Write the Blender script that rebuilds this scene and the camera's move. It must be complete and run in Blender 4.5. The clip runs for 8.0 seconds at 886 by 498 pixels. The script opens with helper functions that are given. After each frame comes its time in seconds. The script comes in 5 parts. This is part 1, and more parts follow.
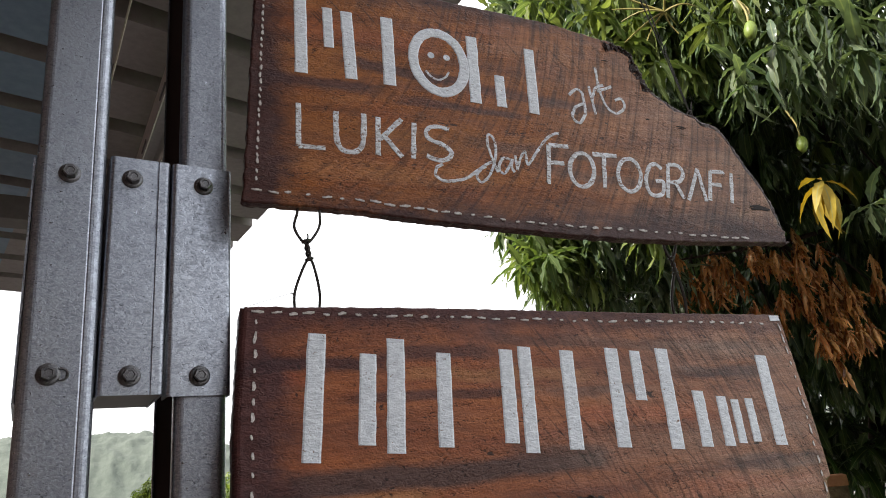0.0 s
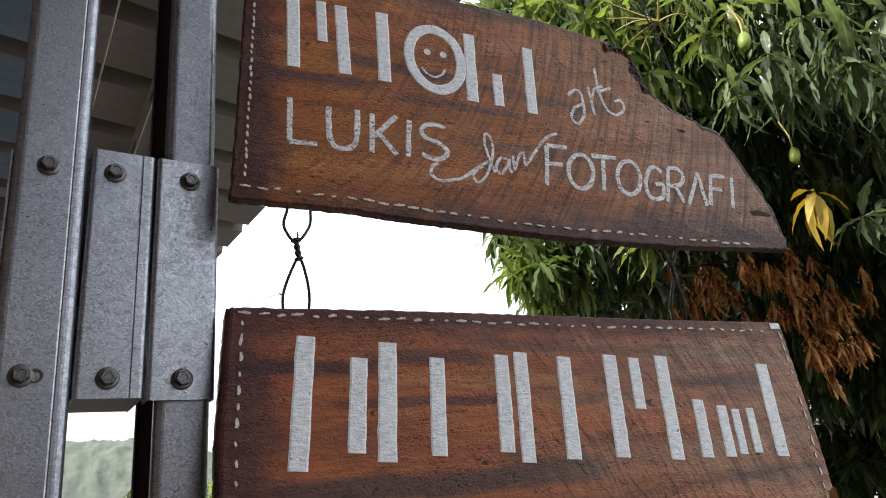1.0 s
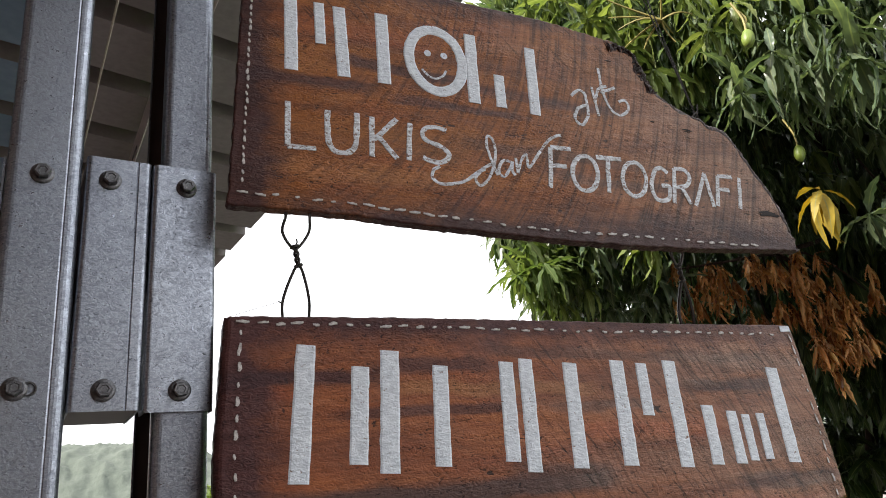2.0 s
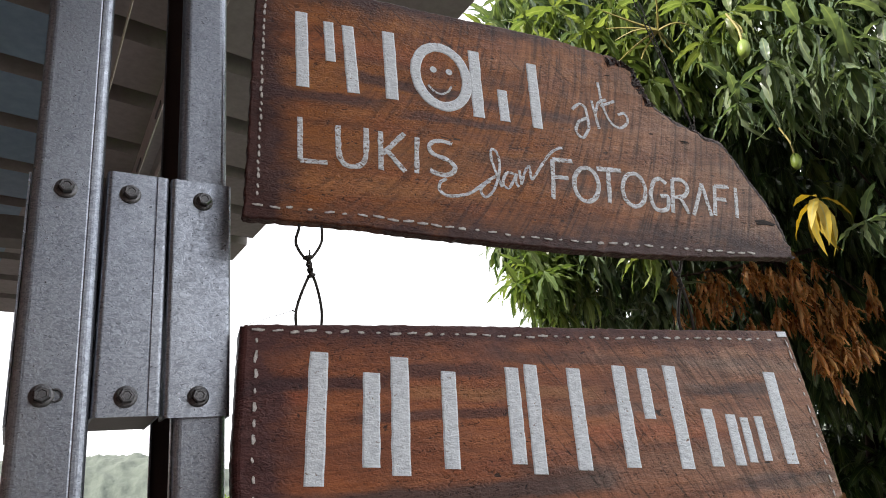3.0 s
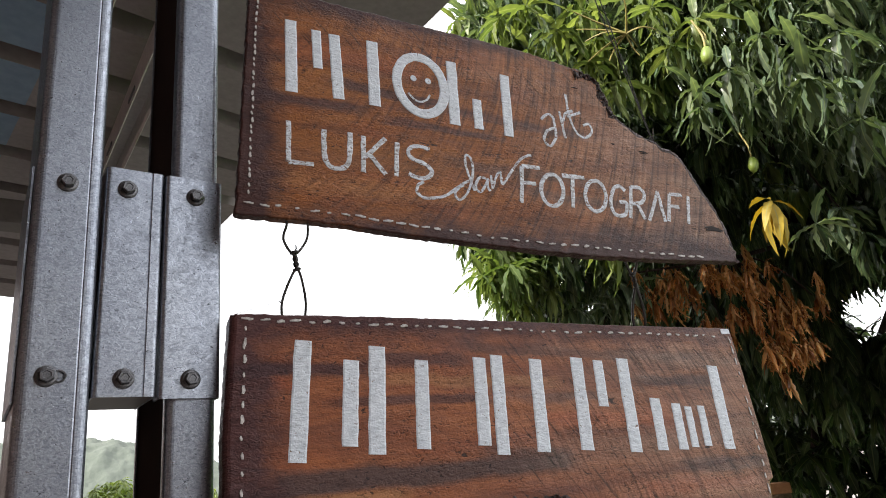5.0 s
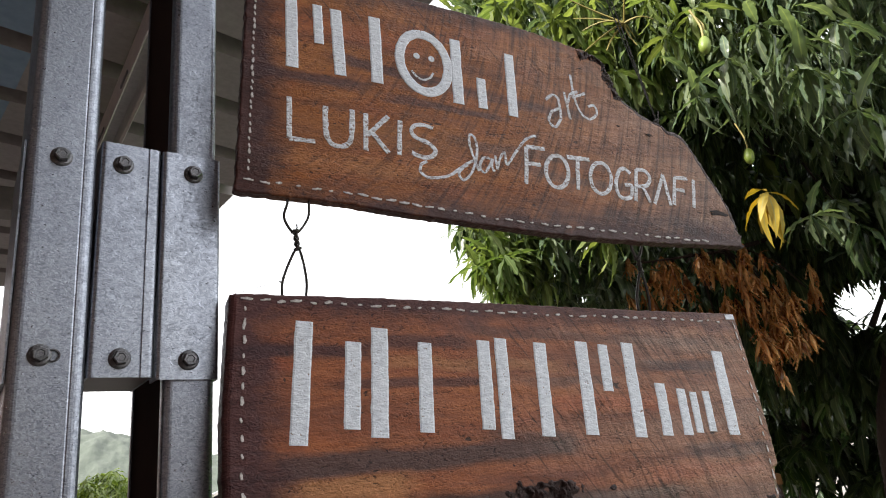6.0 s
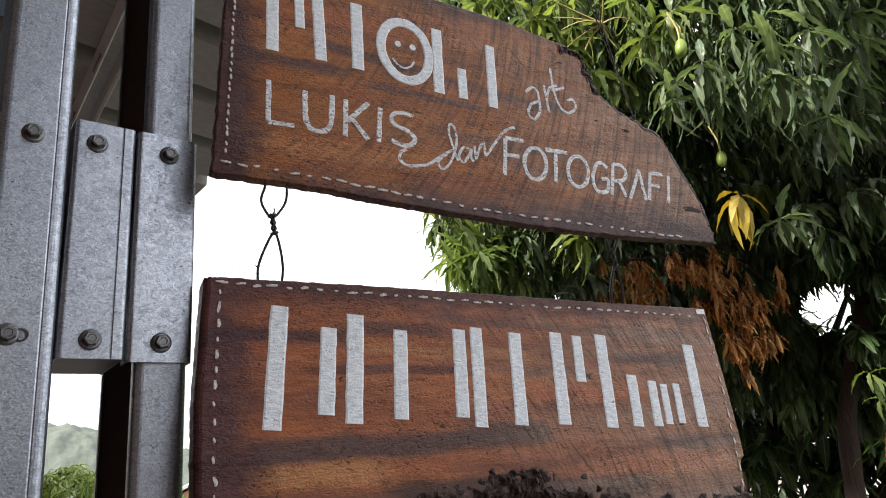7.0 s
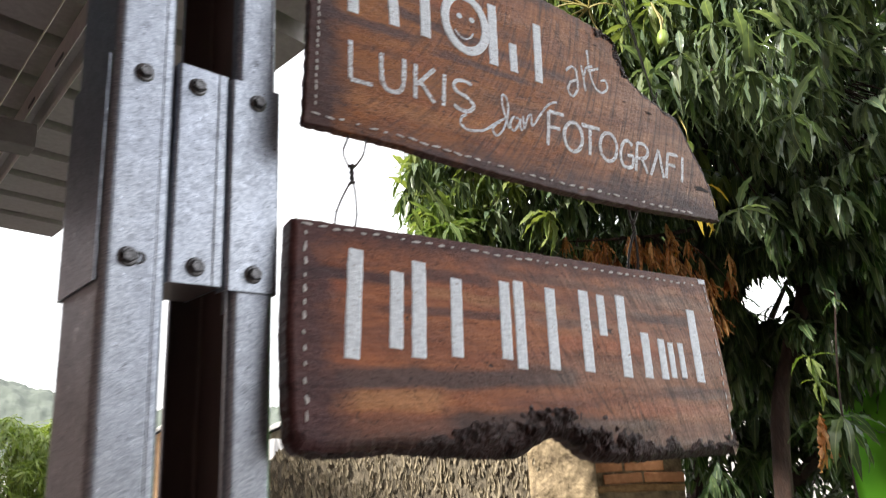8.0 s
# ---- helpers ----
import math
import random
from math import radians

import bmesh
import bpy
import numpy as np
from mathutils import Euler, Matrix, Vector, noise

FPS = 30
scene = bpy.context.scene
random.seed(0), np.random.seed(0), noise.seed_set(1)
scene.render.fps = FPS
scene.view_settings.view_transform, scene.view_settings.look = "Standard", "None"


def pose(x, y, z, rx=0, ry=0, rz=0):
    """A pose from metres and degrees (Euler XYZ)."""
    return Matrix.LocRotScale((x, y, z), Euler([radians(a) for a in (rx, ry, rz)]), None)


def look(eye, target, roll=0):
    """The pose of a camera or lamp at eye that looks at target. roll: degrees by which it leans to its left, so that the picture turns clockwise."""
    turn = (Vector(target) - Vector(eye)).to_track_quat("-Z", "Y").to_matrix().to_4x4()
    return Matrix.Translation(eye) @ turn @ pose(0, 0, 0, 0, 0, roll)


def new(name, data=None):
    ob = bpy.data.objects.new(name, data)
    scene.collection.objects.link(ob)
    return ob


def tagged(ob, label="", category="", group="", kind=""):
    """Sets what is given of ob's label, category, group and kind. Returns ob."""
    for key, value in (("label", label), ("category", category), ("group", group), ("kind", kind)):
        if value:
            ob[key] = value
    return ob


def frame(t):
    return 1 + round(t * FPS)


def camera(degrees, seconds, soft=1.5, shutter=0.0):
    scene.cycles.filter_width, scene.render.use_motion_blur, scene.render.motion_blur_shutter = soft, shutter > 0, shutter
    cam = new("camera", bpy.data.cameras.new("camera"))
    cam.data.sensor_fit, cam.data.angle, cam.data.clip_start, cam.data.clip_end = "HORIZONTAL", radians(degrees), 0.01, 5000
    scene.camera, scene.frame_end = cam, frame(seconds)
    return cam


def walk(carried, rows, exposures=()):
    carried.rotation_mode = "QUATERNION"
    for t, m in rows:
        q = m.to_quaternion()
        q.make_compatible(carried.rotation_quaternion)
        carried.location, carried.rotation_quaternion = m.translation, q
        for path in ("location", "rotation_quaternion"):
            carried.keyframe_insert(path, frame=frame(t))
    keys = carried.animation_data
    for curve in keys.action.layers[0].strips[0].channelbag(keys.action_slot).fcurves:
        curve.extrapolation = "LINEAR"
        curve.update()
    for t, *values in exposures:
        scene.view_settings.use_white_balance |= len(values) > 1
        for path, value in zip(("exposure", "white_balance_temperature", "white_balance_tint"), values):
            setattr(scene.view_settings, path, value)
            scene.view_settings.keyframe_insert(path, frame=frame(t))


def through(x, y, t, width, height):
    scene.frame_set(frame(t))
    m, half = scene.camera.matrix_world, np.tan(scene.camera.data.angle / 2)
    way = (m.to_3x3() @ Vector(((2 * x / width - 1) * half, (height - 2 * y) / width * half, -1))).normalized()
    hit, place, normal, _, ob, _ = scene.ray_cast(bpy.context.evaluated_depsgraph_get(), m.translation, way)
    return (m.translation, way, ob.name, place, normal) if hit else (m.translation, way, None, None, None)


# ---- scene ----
# ---- camera ----
cam = camera(67.0, 8.0, soft=0.95, shutter=0.5)
# seconds, eye, yaw (to the left of +y), pitch, roll
PATH = [
    (0.0, (0.0000, 0.0000, 1.5500), -32.54, 18.61, -5.98),
    (0.5, (0.0029, 0.0071, 1.5493), -32.84, 18.56, -5.46),
    (1.0, (0.0058, 0.0142, 1.5501), -33.42, 19.31, -5.64),
    (1.5, (0.0113, 0.0198, 1.5508), -32.56, 19.59, -6.10),
    (1.7, (0.0119, 0.0198, 1.5555), -32.85, 19.41, -6.05),
    (2.8, (0.0012, 0.0149, 1.5539), -33.36, 19.86, -6.22),
    (3.0, (-0.0013, 0.0106, 1.5517), -33.28, 20.14, -6.44),
    (3.5, (-0.0083, 0.0026, 1.5476), -34.10, 20.14, -6.14),
    (4.0, (-0.0204, -0.0032, 1.5490), -35.54, 20.03, -6.04),
    (4.5, (-0.0274, -0.0108, 1.5460), -36.38, 19.47, -6.16),
    (4.7, (-0.0266, -0.0160, 1.5470), -36.24, 19.12, -6.02),
    (5.8, (-0.0257, -0.0083, 1.5419), -36.45, 18.66, -5.87),
    (6.0, (-0.0258, -0.0013, 1.5422), -36.81, 18.25, -5.85),
    (6.5, (-0.0242, 0.0009, 1.5395), -38.51, 17.96, -6.07),
    (7.0, (-0.0271, 0.0012, 1.5366), -39.06, 17.79, -5.36),
    (7.5, (-0.0459, 0.0120, 1.5322), -39.90, 17.01, -4.30),
    (7.8, (-0.0784, 0.0179, 1.5249), -42.32, 16.30, -3.09),
    (8.0, (-0.1115, 0.0196, 1.5168), -43.36, 15.17, -3.05),
]


def heading(eye, yaw, pitch):
    a, b = radians(yaw), radians(pitch)
    return (eye[0] - math.sin(a) * math.cos(b), eye[1] + math.cos(a) * math.cos(b), eye[2] + math.sin(b))


EXPOSURES = [(0.0, 0.84), (4.5, 1.02), (7.5, 1.07), (8.0, 1.28)]
walk(cam, [(t, look(eye, heading(eye, yaw, pitch), roll)) for t, eye, yaw, pitch, roll in PATH], EXPOSURES)

# ---- world and sun ----
SUN_EL, SUN_AZ = radians(43), radians(276)
world = bpy.data.worlds.new("world")
scene.world = world
world.use_nodes = True
sky = world.node_tree.nodes.new("ShaderNodeTexSky")
sky.sky_type, sky.sun_disc = "NISHITA", False
sky.sun_elevation, sky.sun_rotation = SUN_EL, SUN_AZ
sky.air_density, sky.dust_density, sky.ozone_density = 1.0, 6.0, 0.6
veil = world.node_tree.nodes.new("ShaderNodeMix")  # bright even cloud over most of the blue
veil.data_type = "RGBA"
veil.inputs[0].default_value = 0.8
veil.inputs[7].default_value = (9.5, 9.5, 9.6, 1)
world.node_tree.links.new(sky.outputs[0], veil.inputs[6])
world.node_tree.links.new(veil.outputs[2], world.node_tree.nodes["Background"].inputs[0])
world.node_tree.nodes["Background"].inputs[1].default_value = 0.13
sun_data = bpy.data.lights.new("sun", "SUN")
sun_data.energy, sun_data.angle, sun_data.color = 5.0, radians(4), (1.0, 0.94, 0.85)
sun = new("sun", sun_data)
to_sun = Vector((math.sin(SUN_AZ) * math.cos(SUN_EL), math.cos(SUN_AZ) * math.cos(SUN_EL), math.sin(SUN_EL)))
sun.matrix_world = look(to_sun * 30, (0, 0, 0))


# ---- materials ----
class Nodes:
    """A node material, built up by short calls."""

    def __init__(self, name, rough=0.6, metal=0.0):
        self.mat = bpy.data.materials.new(name)
        self.mat.use_nodes = True
        self.tree = self.mat.node_tree
        self.bsdf = self.tree.nodes["Principled BSDF"]
        self.bsdf.inputs["Roughness"].default_value = rough
        self.bsdf.inputs["Metallic"].default_value = metal
        self.coord = self.tree.nodes.new("ShaderNodeTexCoord")

    def link(self, a, b):
        self.tree.links.new(a, b)

    def put(self, socket, value):
        if isinstance(value, bpy.types.NodeSocket):
            self.link(value, socket)
        else:
            socket.default_value = value

    def place(self, scale=(1, 1, 1), turn=(0, 0, 0), move=(0, 0, 0), space="Object", wobble=None):
        n = self.tree.nodes.new("ShaderNodeMapping")
        source = self.coord.outputs[space]
        if wobble is not None:
            add = self.tree.nodes.new("ShaderNodeVectorMath")
            self.link(source, add.inputs[0])
            self.link(wobble, add.inputs[1])
            source = add.outputs[0]
        self.link(source, n.inputs["Vector"])
        n.inputs["Scale"].default_value = scale
        n.inputs["Rotation"].default_value = [radians(a) for a in turn]
        n.inputs["Location"].default_value = move
        return n.outputs[0]

    def noise(self, vector, scale=5.0, detail=4.0, rough=0.55, distort=0.0):
        n = self.tree.nodes.new("ShaderNodeTexNoise")
        self.link(vector, n.inputs["Vector"])
        n.inputs["Scale"].default_value, n.inputs["Detail"].default_value = scale, detail
        n.inputs["Roughness"].default_value, n.inputs["Distortion"].default_value = rough, distort
        return n.outputs["Fac"]

    def ramp(self, fac, *stops):
        n = self.tree.nodes.new("ShaderNodeValToRGB")
        while len(n.color_ramp.elements) < len(stops):
            n.color_ramp.elements.new(0.5)
        for e, (at, colour) in zip(n.color_ramp.elements, stops):
            e.position = at
            e.color = (colour, colour, colour, 1) if isinstance(colour, (int, float)) else (*colour, 1)
        self.link(fac, n.inputs[0])
        return n.outputs[0]

    def mix(self, fac, a, b, blend="MIX"):
        n = self.tree.nodes.new("ShaderNodeMix")
        n.data_type, n.blend_type = "RGBA", blend
        for socket, value in zip((n.inputs[0], n.inputs[6], n.inputs[7]), (fac, a, b)):
            self.put(socket, (*value, 1) if isinstance(value, tuple) else value)
        return n.outputs[2]

    def math(self, op, a, b=0.0):
        n = self.tree.nodes.new("ShaderNodeMath")
        n.operation = op
        self.put(n.inputs[0], a)
        self.put(n.inputs[1], b)
        return n.outputs[0]

    def axis(self, name):
        n = self.tree.nodes.new("ShaderNodeSeparateXYZ")
        self.link(self.coord.outputs["Object"], n.inputs[0])
        return n.outputs[name]

    def span(self, value, a, b):
        """0 at a, 1 at b, held to that range."""
        n = self.tree.nodes.new("ShaderNodeMapRange")
        self.put(n.inputs[0], value)
        n.inputs[1].default_value, n.inputs[2].default_value = a, b
        return n.outputs[0]

    def chance(self):
        """A number of its own for every piece, joined or single."""
        g = self.tree.nodes.new("ShaderNodeNewGeometry")
        o = self.tree.nodes.new("ShaderNodeObjectInfo")
        return self.math("FRACT", self.math("ADD", g.outputs["Random Per Island"], o.outputs["Random"]))

    def bump(self, height, strength=0.3, distance=0.001):
        n = self.tree.nodes.new("ShaderNodeBump")
        n.inputs["Strength"].default_value, n.inputs["Distance"].default_value = strength, distance
        self.link(height, n.inputs["Height"])
        self.link(n.outputs[0], self.bsdf.inputs["Normal"])

    def colour(self, value):
        self.put(self.bsdf.inputs["Base Color"], (*value, 1) if isinstance(value, tuple) else value)
        return self

    def rough(self, value):
        self.put(self.bsdf.inputs["Roughness"], value)


def galvanised(name, low=(0.25, 0.272, 0.312), high=(0.445, 0.478, 0.54), metal=0.9, rough=0.34):
    """Zinc coat with an embossed orange-peel of short level flecks, dark pin specks and broad dull clouds."""
    m = Nodes(name, rough, metal)
    fleck = m.noise(m.place((1, 1, 1.4)), 270, 3, 0.55, 2.0)
    blotch = m.noise(m.place((1, 1, 0.9)), 150, 3, 0.6, 0.8)
    broad = m.noise(m.place((1, 1, 0.35)), 22, 4)
    base = m.ramp(m.mix(0.22, fleck, blotch), (0.36, low), (0.64, high))
    worn = m.ramp(broad, (0.35, (0.82, 0.83, 0.86)), (0.65, (1.0, 1.0, 1.0)))
    worms = m.noise(m.place((1, 1, 1.6), move=(0.3, 0, 0.1)), 300, 2, 0.5, 2.6)
    specks = m.ramp(worms, (0.29, 0.12), (0.335, 1.0), (0.66, 1.0), (0.71, 1.3))
    m.colour(m.mix(0.85, m.mix(1.0, base, worn, "MULTIPLY"), specks, "MULTIPLY"))
    m.rough(m.ramp(m.mix(0.5, fleck, blotch), (0.35, rough + 0.14), (0.65, rough - 0.08)))
    m.bump(m.mix(0.4, fleck, worms), 0.5, 0.0004)
    return m.mat


def painted_wood(name, rims, grey, saw_from, seed, streaks, gain=1.0, warm=(0.47, 0.150, 0.043), saw_from_x=-0.1, cuts=(50, 0.04, 0.0), sawn=0.75, rim_tone=1.0):
    """Stained plank: orange-brown heartwood with long maroon streaks, a brushed maroon rim, chipped fibres, sparse saw marks, greyer weathered wood to one end."""
    m = Nodes(name, 0.5)
    left, right, top, bottom = rims
    sway = m.tree.nodes.new("ShaderNodeTexNoise")
    m.link(m.place((3, 3, 9)), sway.inputs["Vector"])
    sway.inputs["Scale"].default_value = 2.0
    bent_by = m.tree.nodes.new("ShaderNodeVectorMath")
    bent_by.operation = "SCALE"
    m.link(sway.outputs["Color"], bent_by.inputs[0])
    bent_by.inputs["Scale"].default_value = 0.03
    wob = bent_by.outputs[0]
    streak = m.noise(m.place((3.2, 2, 42.0), move=(seed, 0, seed * 2), wobble=wob), 1.2, 5, 0.6, 0.3)
    band = m.noise(m.place((1.9, 1, 24.0), move=(3.1 + seed, 0, 1.7), wobble=wob), 1.0, 3, 0.5, 0.5)
    patch = m.noise(m.place((9, 4, 22), move=(seed, 2, 0)), 1.6, 4, 0.6)
    fine_grain = m.noise(m.place((60, 60, 620), turn=(0, 3, 0), move=(seed, 0, 0), wobble=wob), 1.0, 4, 0.6)
    chip = m.noise(m.place((230, 300, 430), turn=(0, 14, 0), move=(seed, 0, 0)), 1.0, 3, 0.55, 1.6)
    chip_big = m.noise(m.place((120, 160, 240), turn=(0, -10, 0), move=(0, seed, 0)), 1.0, 2, 0.5, 1.2)
    fuzz = m.noise(m.place((900, 900, 900)), 1.0, 3, 0.7)
    away = m.place(move=(saw_from[0], 0, saw_from[1]))
    split = m.tree.nodes.new("ShaderNodeSeparateXYZ")
    m.link(away, split.inputs[0])
    radius = m.math("SQRT", m.math("ADD", m.math("POWER", split.outputs["X"], 2.0), m.math("POWER", split.outputs["Z"], 2.0)))
    angle = m.math("ARCTAN2", split.outputs["Z"], split.outputs["X"])
    arcs = m.tree.nodes.new("ShaderNodeCombineXYZ")
    m.link(m.math("MULTIPLY", radius, 300.0), arcs.inputs[0])
    m.link(m.math("MULTIPLY", angle, 7.0), arcs.inputs[1])
    saw = m.noise(arcs.outputs[0], 1.0, 3, 0.6)
    # sparse straight cuts, leaning to one side
    lean, cut_z, cut_x = radians(cuts[0]), cuts[1], cuts[2]
    run = m.math("SUBTRACT", m.math("MULTIPLY", m.axis("X"), math.cos(lean)), m.math("MULTIPLY", m.axis("Z"), math.sin(lean)))
    over = m.math("ADD", m.math("MULTIPLY", m.axis("X"), math.sin(lean)), m.math("MULTIPLY", m.axis("Z"), math.cos(lean)))
    cut_at = m.tree.nodes.new("ShaderNodeCombineXYZ")
    m.link(m.math("MULTIPLY", run, 24.0), cut_at.inputs[0])
    m.link(m.math("MULTIPLY", over, 420.0), cut_at.inputs[1])
    cut = m.noise(cut_at.outputs[0], 1.0, 2, 0.5, 0.15)
    # long colour streaks: orange heartwood, paler tan, dull maroon
    dark = (0.118, 0.046, 0.042)
    base = m.ramp(streak, (0.30, (warm[0] * 0.50, warm[1] * 0.45, warm[2] * 0.62)), (0.44, (warm[0] * 0.82, warm[1] * 0.78, warm[2] * 0.85)), (0.56, warm), (0.74, (warm[0] * 1.05, warm[1] * 1.25, warm[2] * 1.55)))
    base = m.mix(m.math("MULTIPLY", m.ramp(band, (0.36, 1.0), (0.48, 0.0)), 0.45), base, dark)
    base = m.mix(m.math("MULTIPLY", m.ramp(patch, (0.52, 0.0), (0.68, 1.0)), 0.35), base, (0.50, 0.125, 0.045))
    drift = m.math("MULTIPLY", m.math("SUBTRACT", m.noise(m.place((16, 10, 40), move=(seed, 0, 3)), 1.0, 4, 0.6), 0.5), 0.016)
    long_drift = m.math("MULTIPLY", m.math("SUBTRACT", m.noise(m.place((26, 10, 60), move=(seed, 5, 3)), 1.0, 4, 0.6), 0.5), 0.055)
    z_in, x_in = m.math("ADD", m.axis("Z"), drift), m.math("ADD", m.axis("X"), long_drift)
    for u0, u1, v, half, tilt, strength, tone in streaks:
        height = m.math("SUBTRACT", z_in, m.math("ADD", v / 1000, m.math("MULTIPLY", m.axis("X"), tilt)))
        across = m.span(m.math("ABSOLUTE", height), half * 1.25 / 1000, half * 0.55 / 1000)
        ends = m.math("MULTIPLY", m.span(x_in, (u0 - 14) / 1000, (u0 + 8) / 1000), m.span(x_in, (u1 + 14) / 1000, (u1 - 8) / 1000))
        base = m.mix(m.math("MULTIPLY", m.math("MULTIPLY", across, ends), strength), base, tone)
    worn = m.span(m.math("ADD", m.axis("X"), m.math("MULTIPLY", m.math("SUBTRACT", patch, 0.5), 0.30)), grey[0], grey[1])
    ashen = m.ramp(streak, (0.3, (0.16, 0.098, 0.082)), (0.46, (0.37, 0.235, 0.165)), (0.66, (0.56, 0.41, 0.32)))
    base = m.mix(m.math("MULTIPLY", worn, 0.72), base, ashen)
    base = m.mix(1.0, base, m.ramp(fine_grain, (0.28, 0.72), (0.50, 1.0), (0.72, 1.16)), "MULTIPLY")
    # fuzz, saw ridges and chips: own tone, plus relief shading put into colour
    base = m.mix(1.0, base, m.ramp(fuzz, (0.34, 0.80), (0.66, 1.18)), "MULTIPLY")
    where = m.span(m.math("ADD", m.axis("X"), m.math("MULTIPLY", m.math("SUBTRACT", patch, 0.5), 0.5)), saw_from_x - 0.08, saw_from_x + 0.10)
    lines = m.ramp(saw, (0.38, 0.22), (0.48, 0.88), (0.56, 1.05), (0.66, 1.45))
    base = m.mix(m.math("MULTIPLY", m.math("ADD", where, 0.25), sawn), base, m.mix(1.0, base, lines, "MULTIPLY"))
    cut_zone = m.math("MULTIPLY", m.span(m.math("ADD", m.axis("Z"), long_drift), cut_z - 0.012, cut_z + 0.012), m.span(m.math("ADD", m.axis("X"), long_drift), cut_x - 0.02, cut_x + 0.02))
    base = m.mix(m.math("MULTIPLY", cut_zone, 0.65), base, m.mix(1.0, base, m.ramp(cut, (0.34, 0.18), (0.40, 1.0), (0.66, 1.0), (0.74, 1.2)), "MULTIPLY"))
    rough_zone = m.ramp(m.noise(m.place((14, 10, 30), move=(2, seed, 1)), 1.0, 3, 0.6), (0.40, 0.35), (0.62, 1.0))
    base = m.mix(rough_zone, base, m.mix(1.0, base, m.ramp(chip, (0.33, 0.16), (0.41, 1.0), (0.60, 1.0), (0.72, 1.45)), "MULTIPLY"))
    base = m.mix(1.0, base, m.ramp(chip_big, (0.27, 0.16), (0.32, 1.0), (0.68, 1.0), (0.78, 1.3)), "MULTIPLY")
    ragged = m.math("MULTIPLY", m.math("SUBTRACT", m.noise(m.place((16, 10, 26)), 2.0, 5, 0.6), 0.5), 0.045)
    x, z = m.math("ADD", m.axis("X"), ragged), m.math("ADD", m.axis("Z"), ragged)
    rim = None
    for value, edge, inward in ((x, left, 1), (x, right, -1), (z, top, -1), (z, bottom, 1)):
        if edge is not None:
            one = m.span(value, edge + 0.020 * inward, edge - 0.004 * inward)
            rim = one if rim is None else m.math("MAXIMUM", rim, one)
    stain = m.ramp(m.mix(0.5, chip, streak), (0.34, (0.032, 0.013, 0.015)), (0.62, (0.100, 0.041, 0.046)))
    bright = m.mix(1.0, base, (gain, gain, gain), "MULTIPLY")
    m.colour(m.mix(m.math("MULTIPLY", rim, 0.92), bright, m.mix(1.0, stain, (rim_tone, rim_tone, rim_tone), "MULTIPLY")))
    relief = m.math("ADD", m.math("MULTIPLY", saw, 0.35), m.math("ADD", m.math("MULTIPLY", chip, 1.0), m.math("ADD", m.math("MULTIPLY", chip_big, 0.7), m.math("MULTIPLY", fuzz, 0.25))))
    m.bump(m.math("MULTIPLY", relief, rough_zone), 0.8, 0.0011)
    m.rough(m.ramp(chip, (0.3, 0.62), (0.62, 0.36)))
    m.bsdf.inputs["Specular IOR Level"].default_value = 0.3
    return m.mat


def plain(name, a, b, scale=40, rough=0.7, bump=0.3, distance=0.001, stretch=(1, 1, 1), metal=0.0):
    m = Nodes(name, rough, metal)
    n = m.noise(m.place(stretch), scale, 6, 0.6)
    big = m.noise(m.place(stretch), scale * 0.13, 3)
    m.colour(m.mix(0.35, m.ramp(n, (0.3, a), (0.7, b)), m.ramp(big, (0.3, a), (0.7, b))))
    m.bump(n, bump, distance)
    return m.mat


def worn_paint(name, low, high, bare):
    """Brushed white paint, rubbed through to the brown wood in its deepest pores."""
    m = Nodes(name, 0.5)
    pore = m.noise(m.place((330, 330, 520)), 1.0, 4, 0.6, 1.0)
    brushed = m.noise(m.place((160, 160, 420)), 1.0, 4, 0.6)
    cover = m.ramp(pore, (bare, 0.0), (bare + 0.06, 1.0))
    m.colour(m.mix(cover, (0.20, 0.115, 0.085), m.ramp(brushed, (0.32, low), (0.62, high))))
    m.bump(m.mix(0.4, pore, brushed), 0.9, 0.0012)
    return m.mat


def leafy(name, shades, back, rough=0.42, through=0.28):
    """Leaves: a shade of its own for every leaf, a paler midrib by relief, light coming through."""
    m = Nodes(name, rough)
    pick = m.chance()
    stops = [(i / (len(shades) - 1), c) for i, c in enumerate(shades)]
    tone = m.ramp(pick, *stops)
    mottle = m.noise(m.place((1, 1, 1)), 28, 4)
    tone = m.mix(0.5, tone, m.ramp(mottle, (0.3, 0.6), (0.7, 1.2)), "MULTIPLY")
    rib = m.tree.nodes.new("ShaderNodeAttribute")
    rib.attribute_name = "midrib"
    tone = m.mix(m.math("MULTIPLY", m.span(rib.outputs["Fac"], 0.84, 0.94), 0.55), tone, (0.30, 0.34, 0.16))
    m.colour(tone)
    m.bump(m.noise(m.place((1, 1, 1)), 160, 2), 0.15, 0.001)
    glow = m.tree.nodes.new("ShaderNodeBsdfTranslucent")
    m.link(m.mix(1.0, tone, back, "MULTIPLY"), glow.inputs["Color"])
    both = m.tree.nodes.new("ShaderNodeMixShader")
    both.inputs[0].default_value = through
    m.link(m.bsdf.outputs[0], both.inputs[1])
    m.link(glow.outputs[0], both.inputs[2])
    m.link(both.outputs[0], m.tree.nodes["Material Output"].inputs["Surface"])
    return m.mat


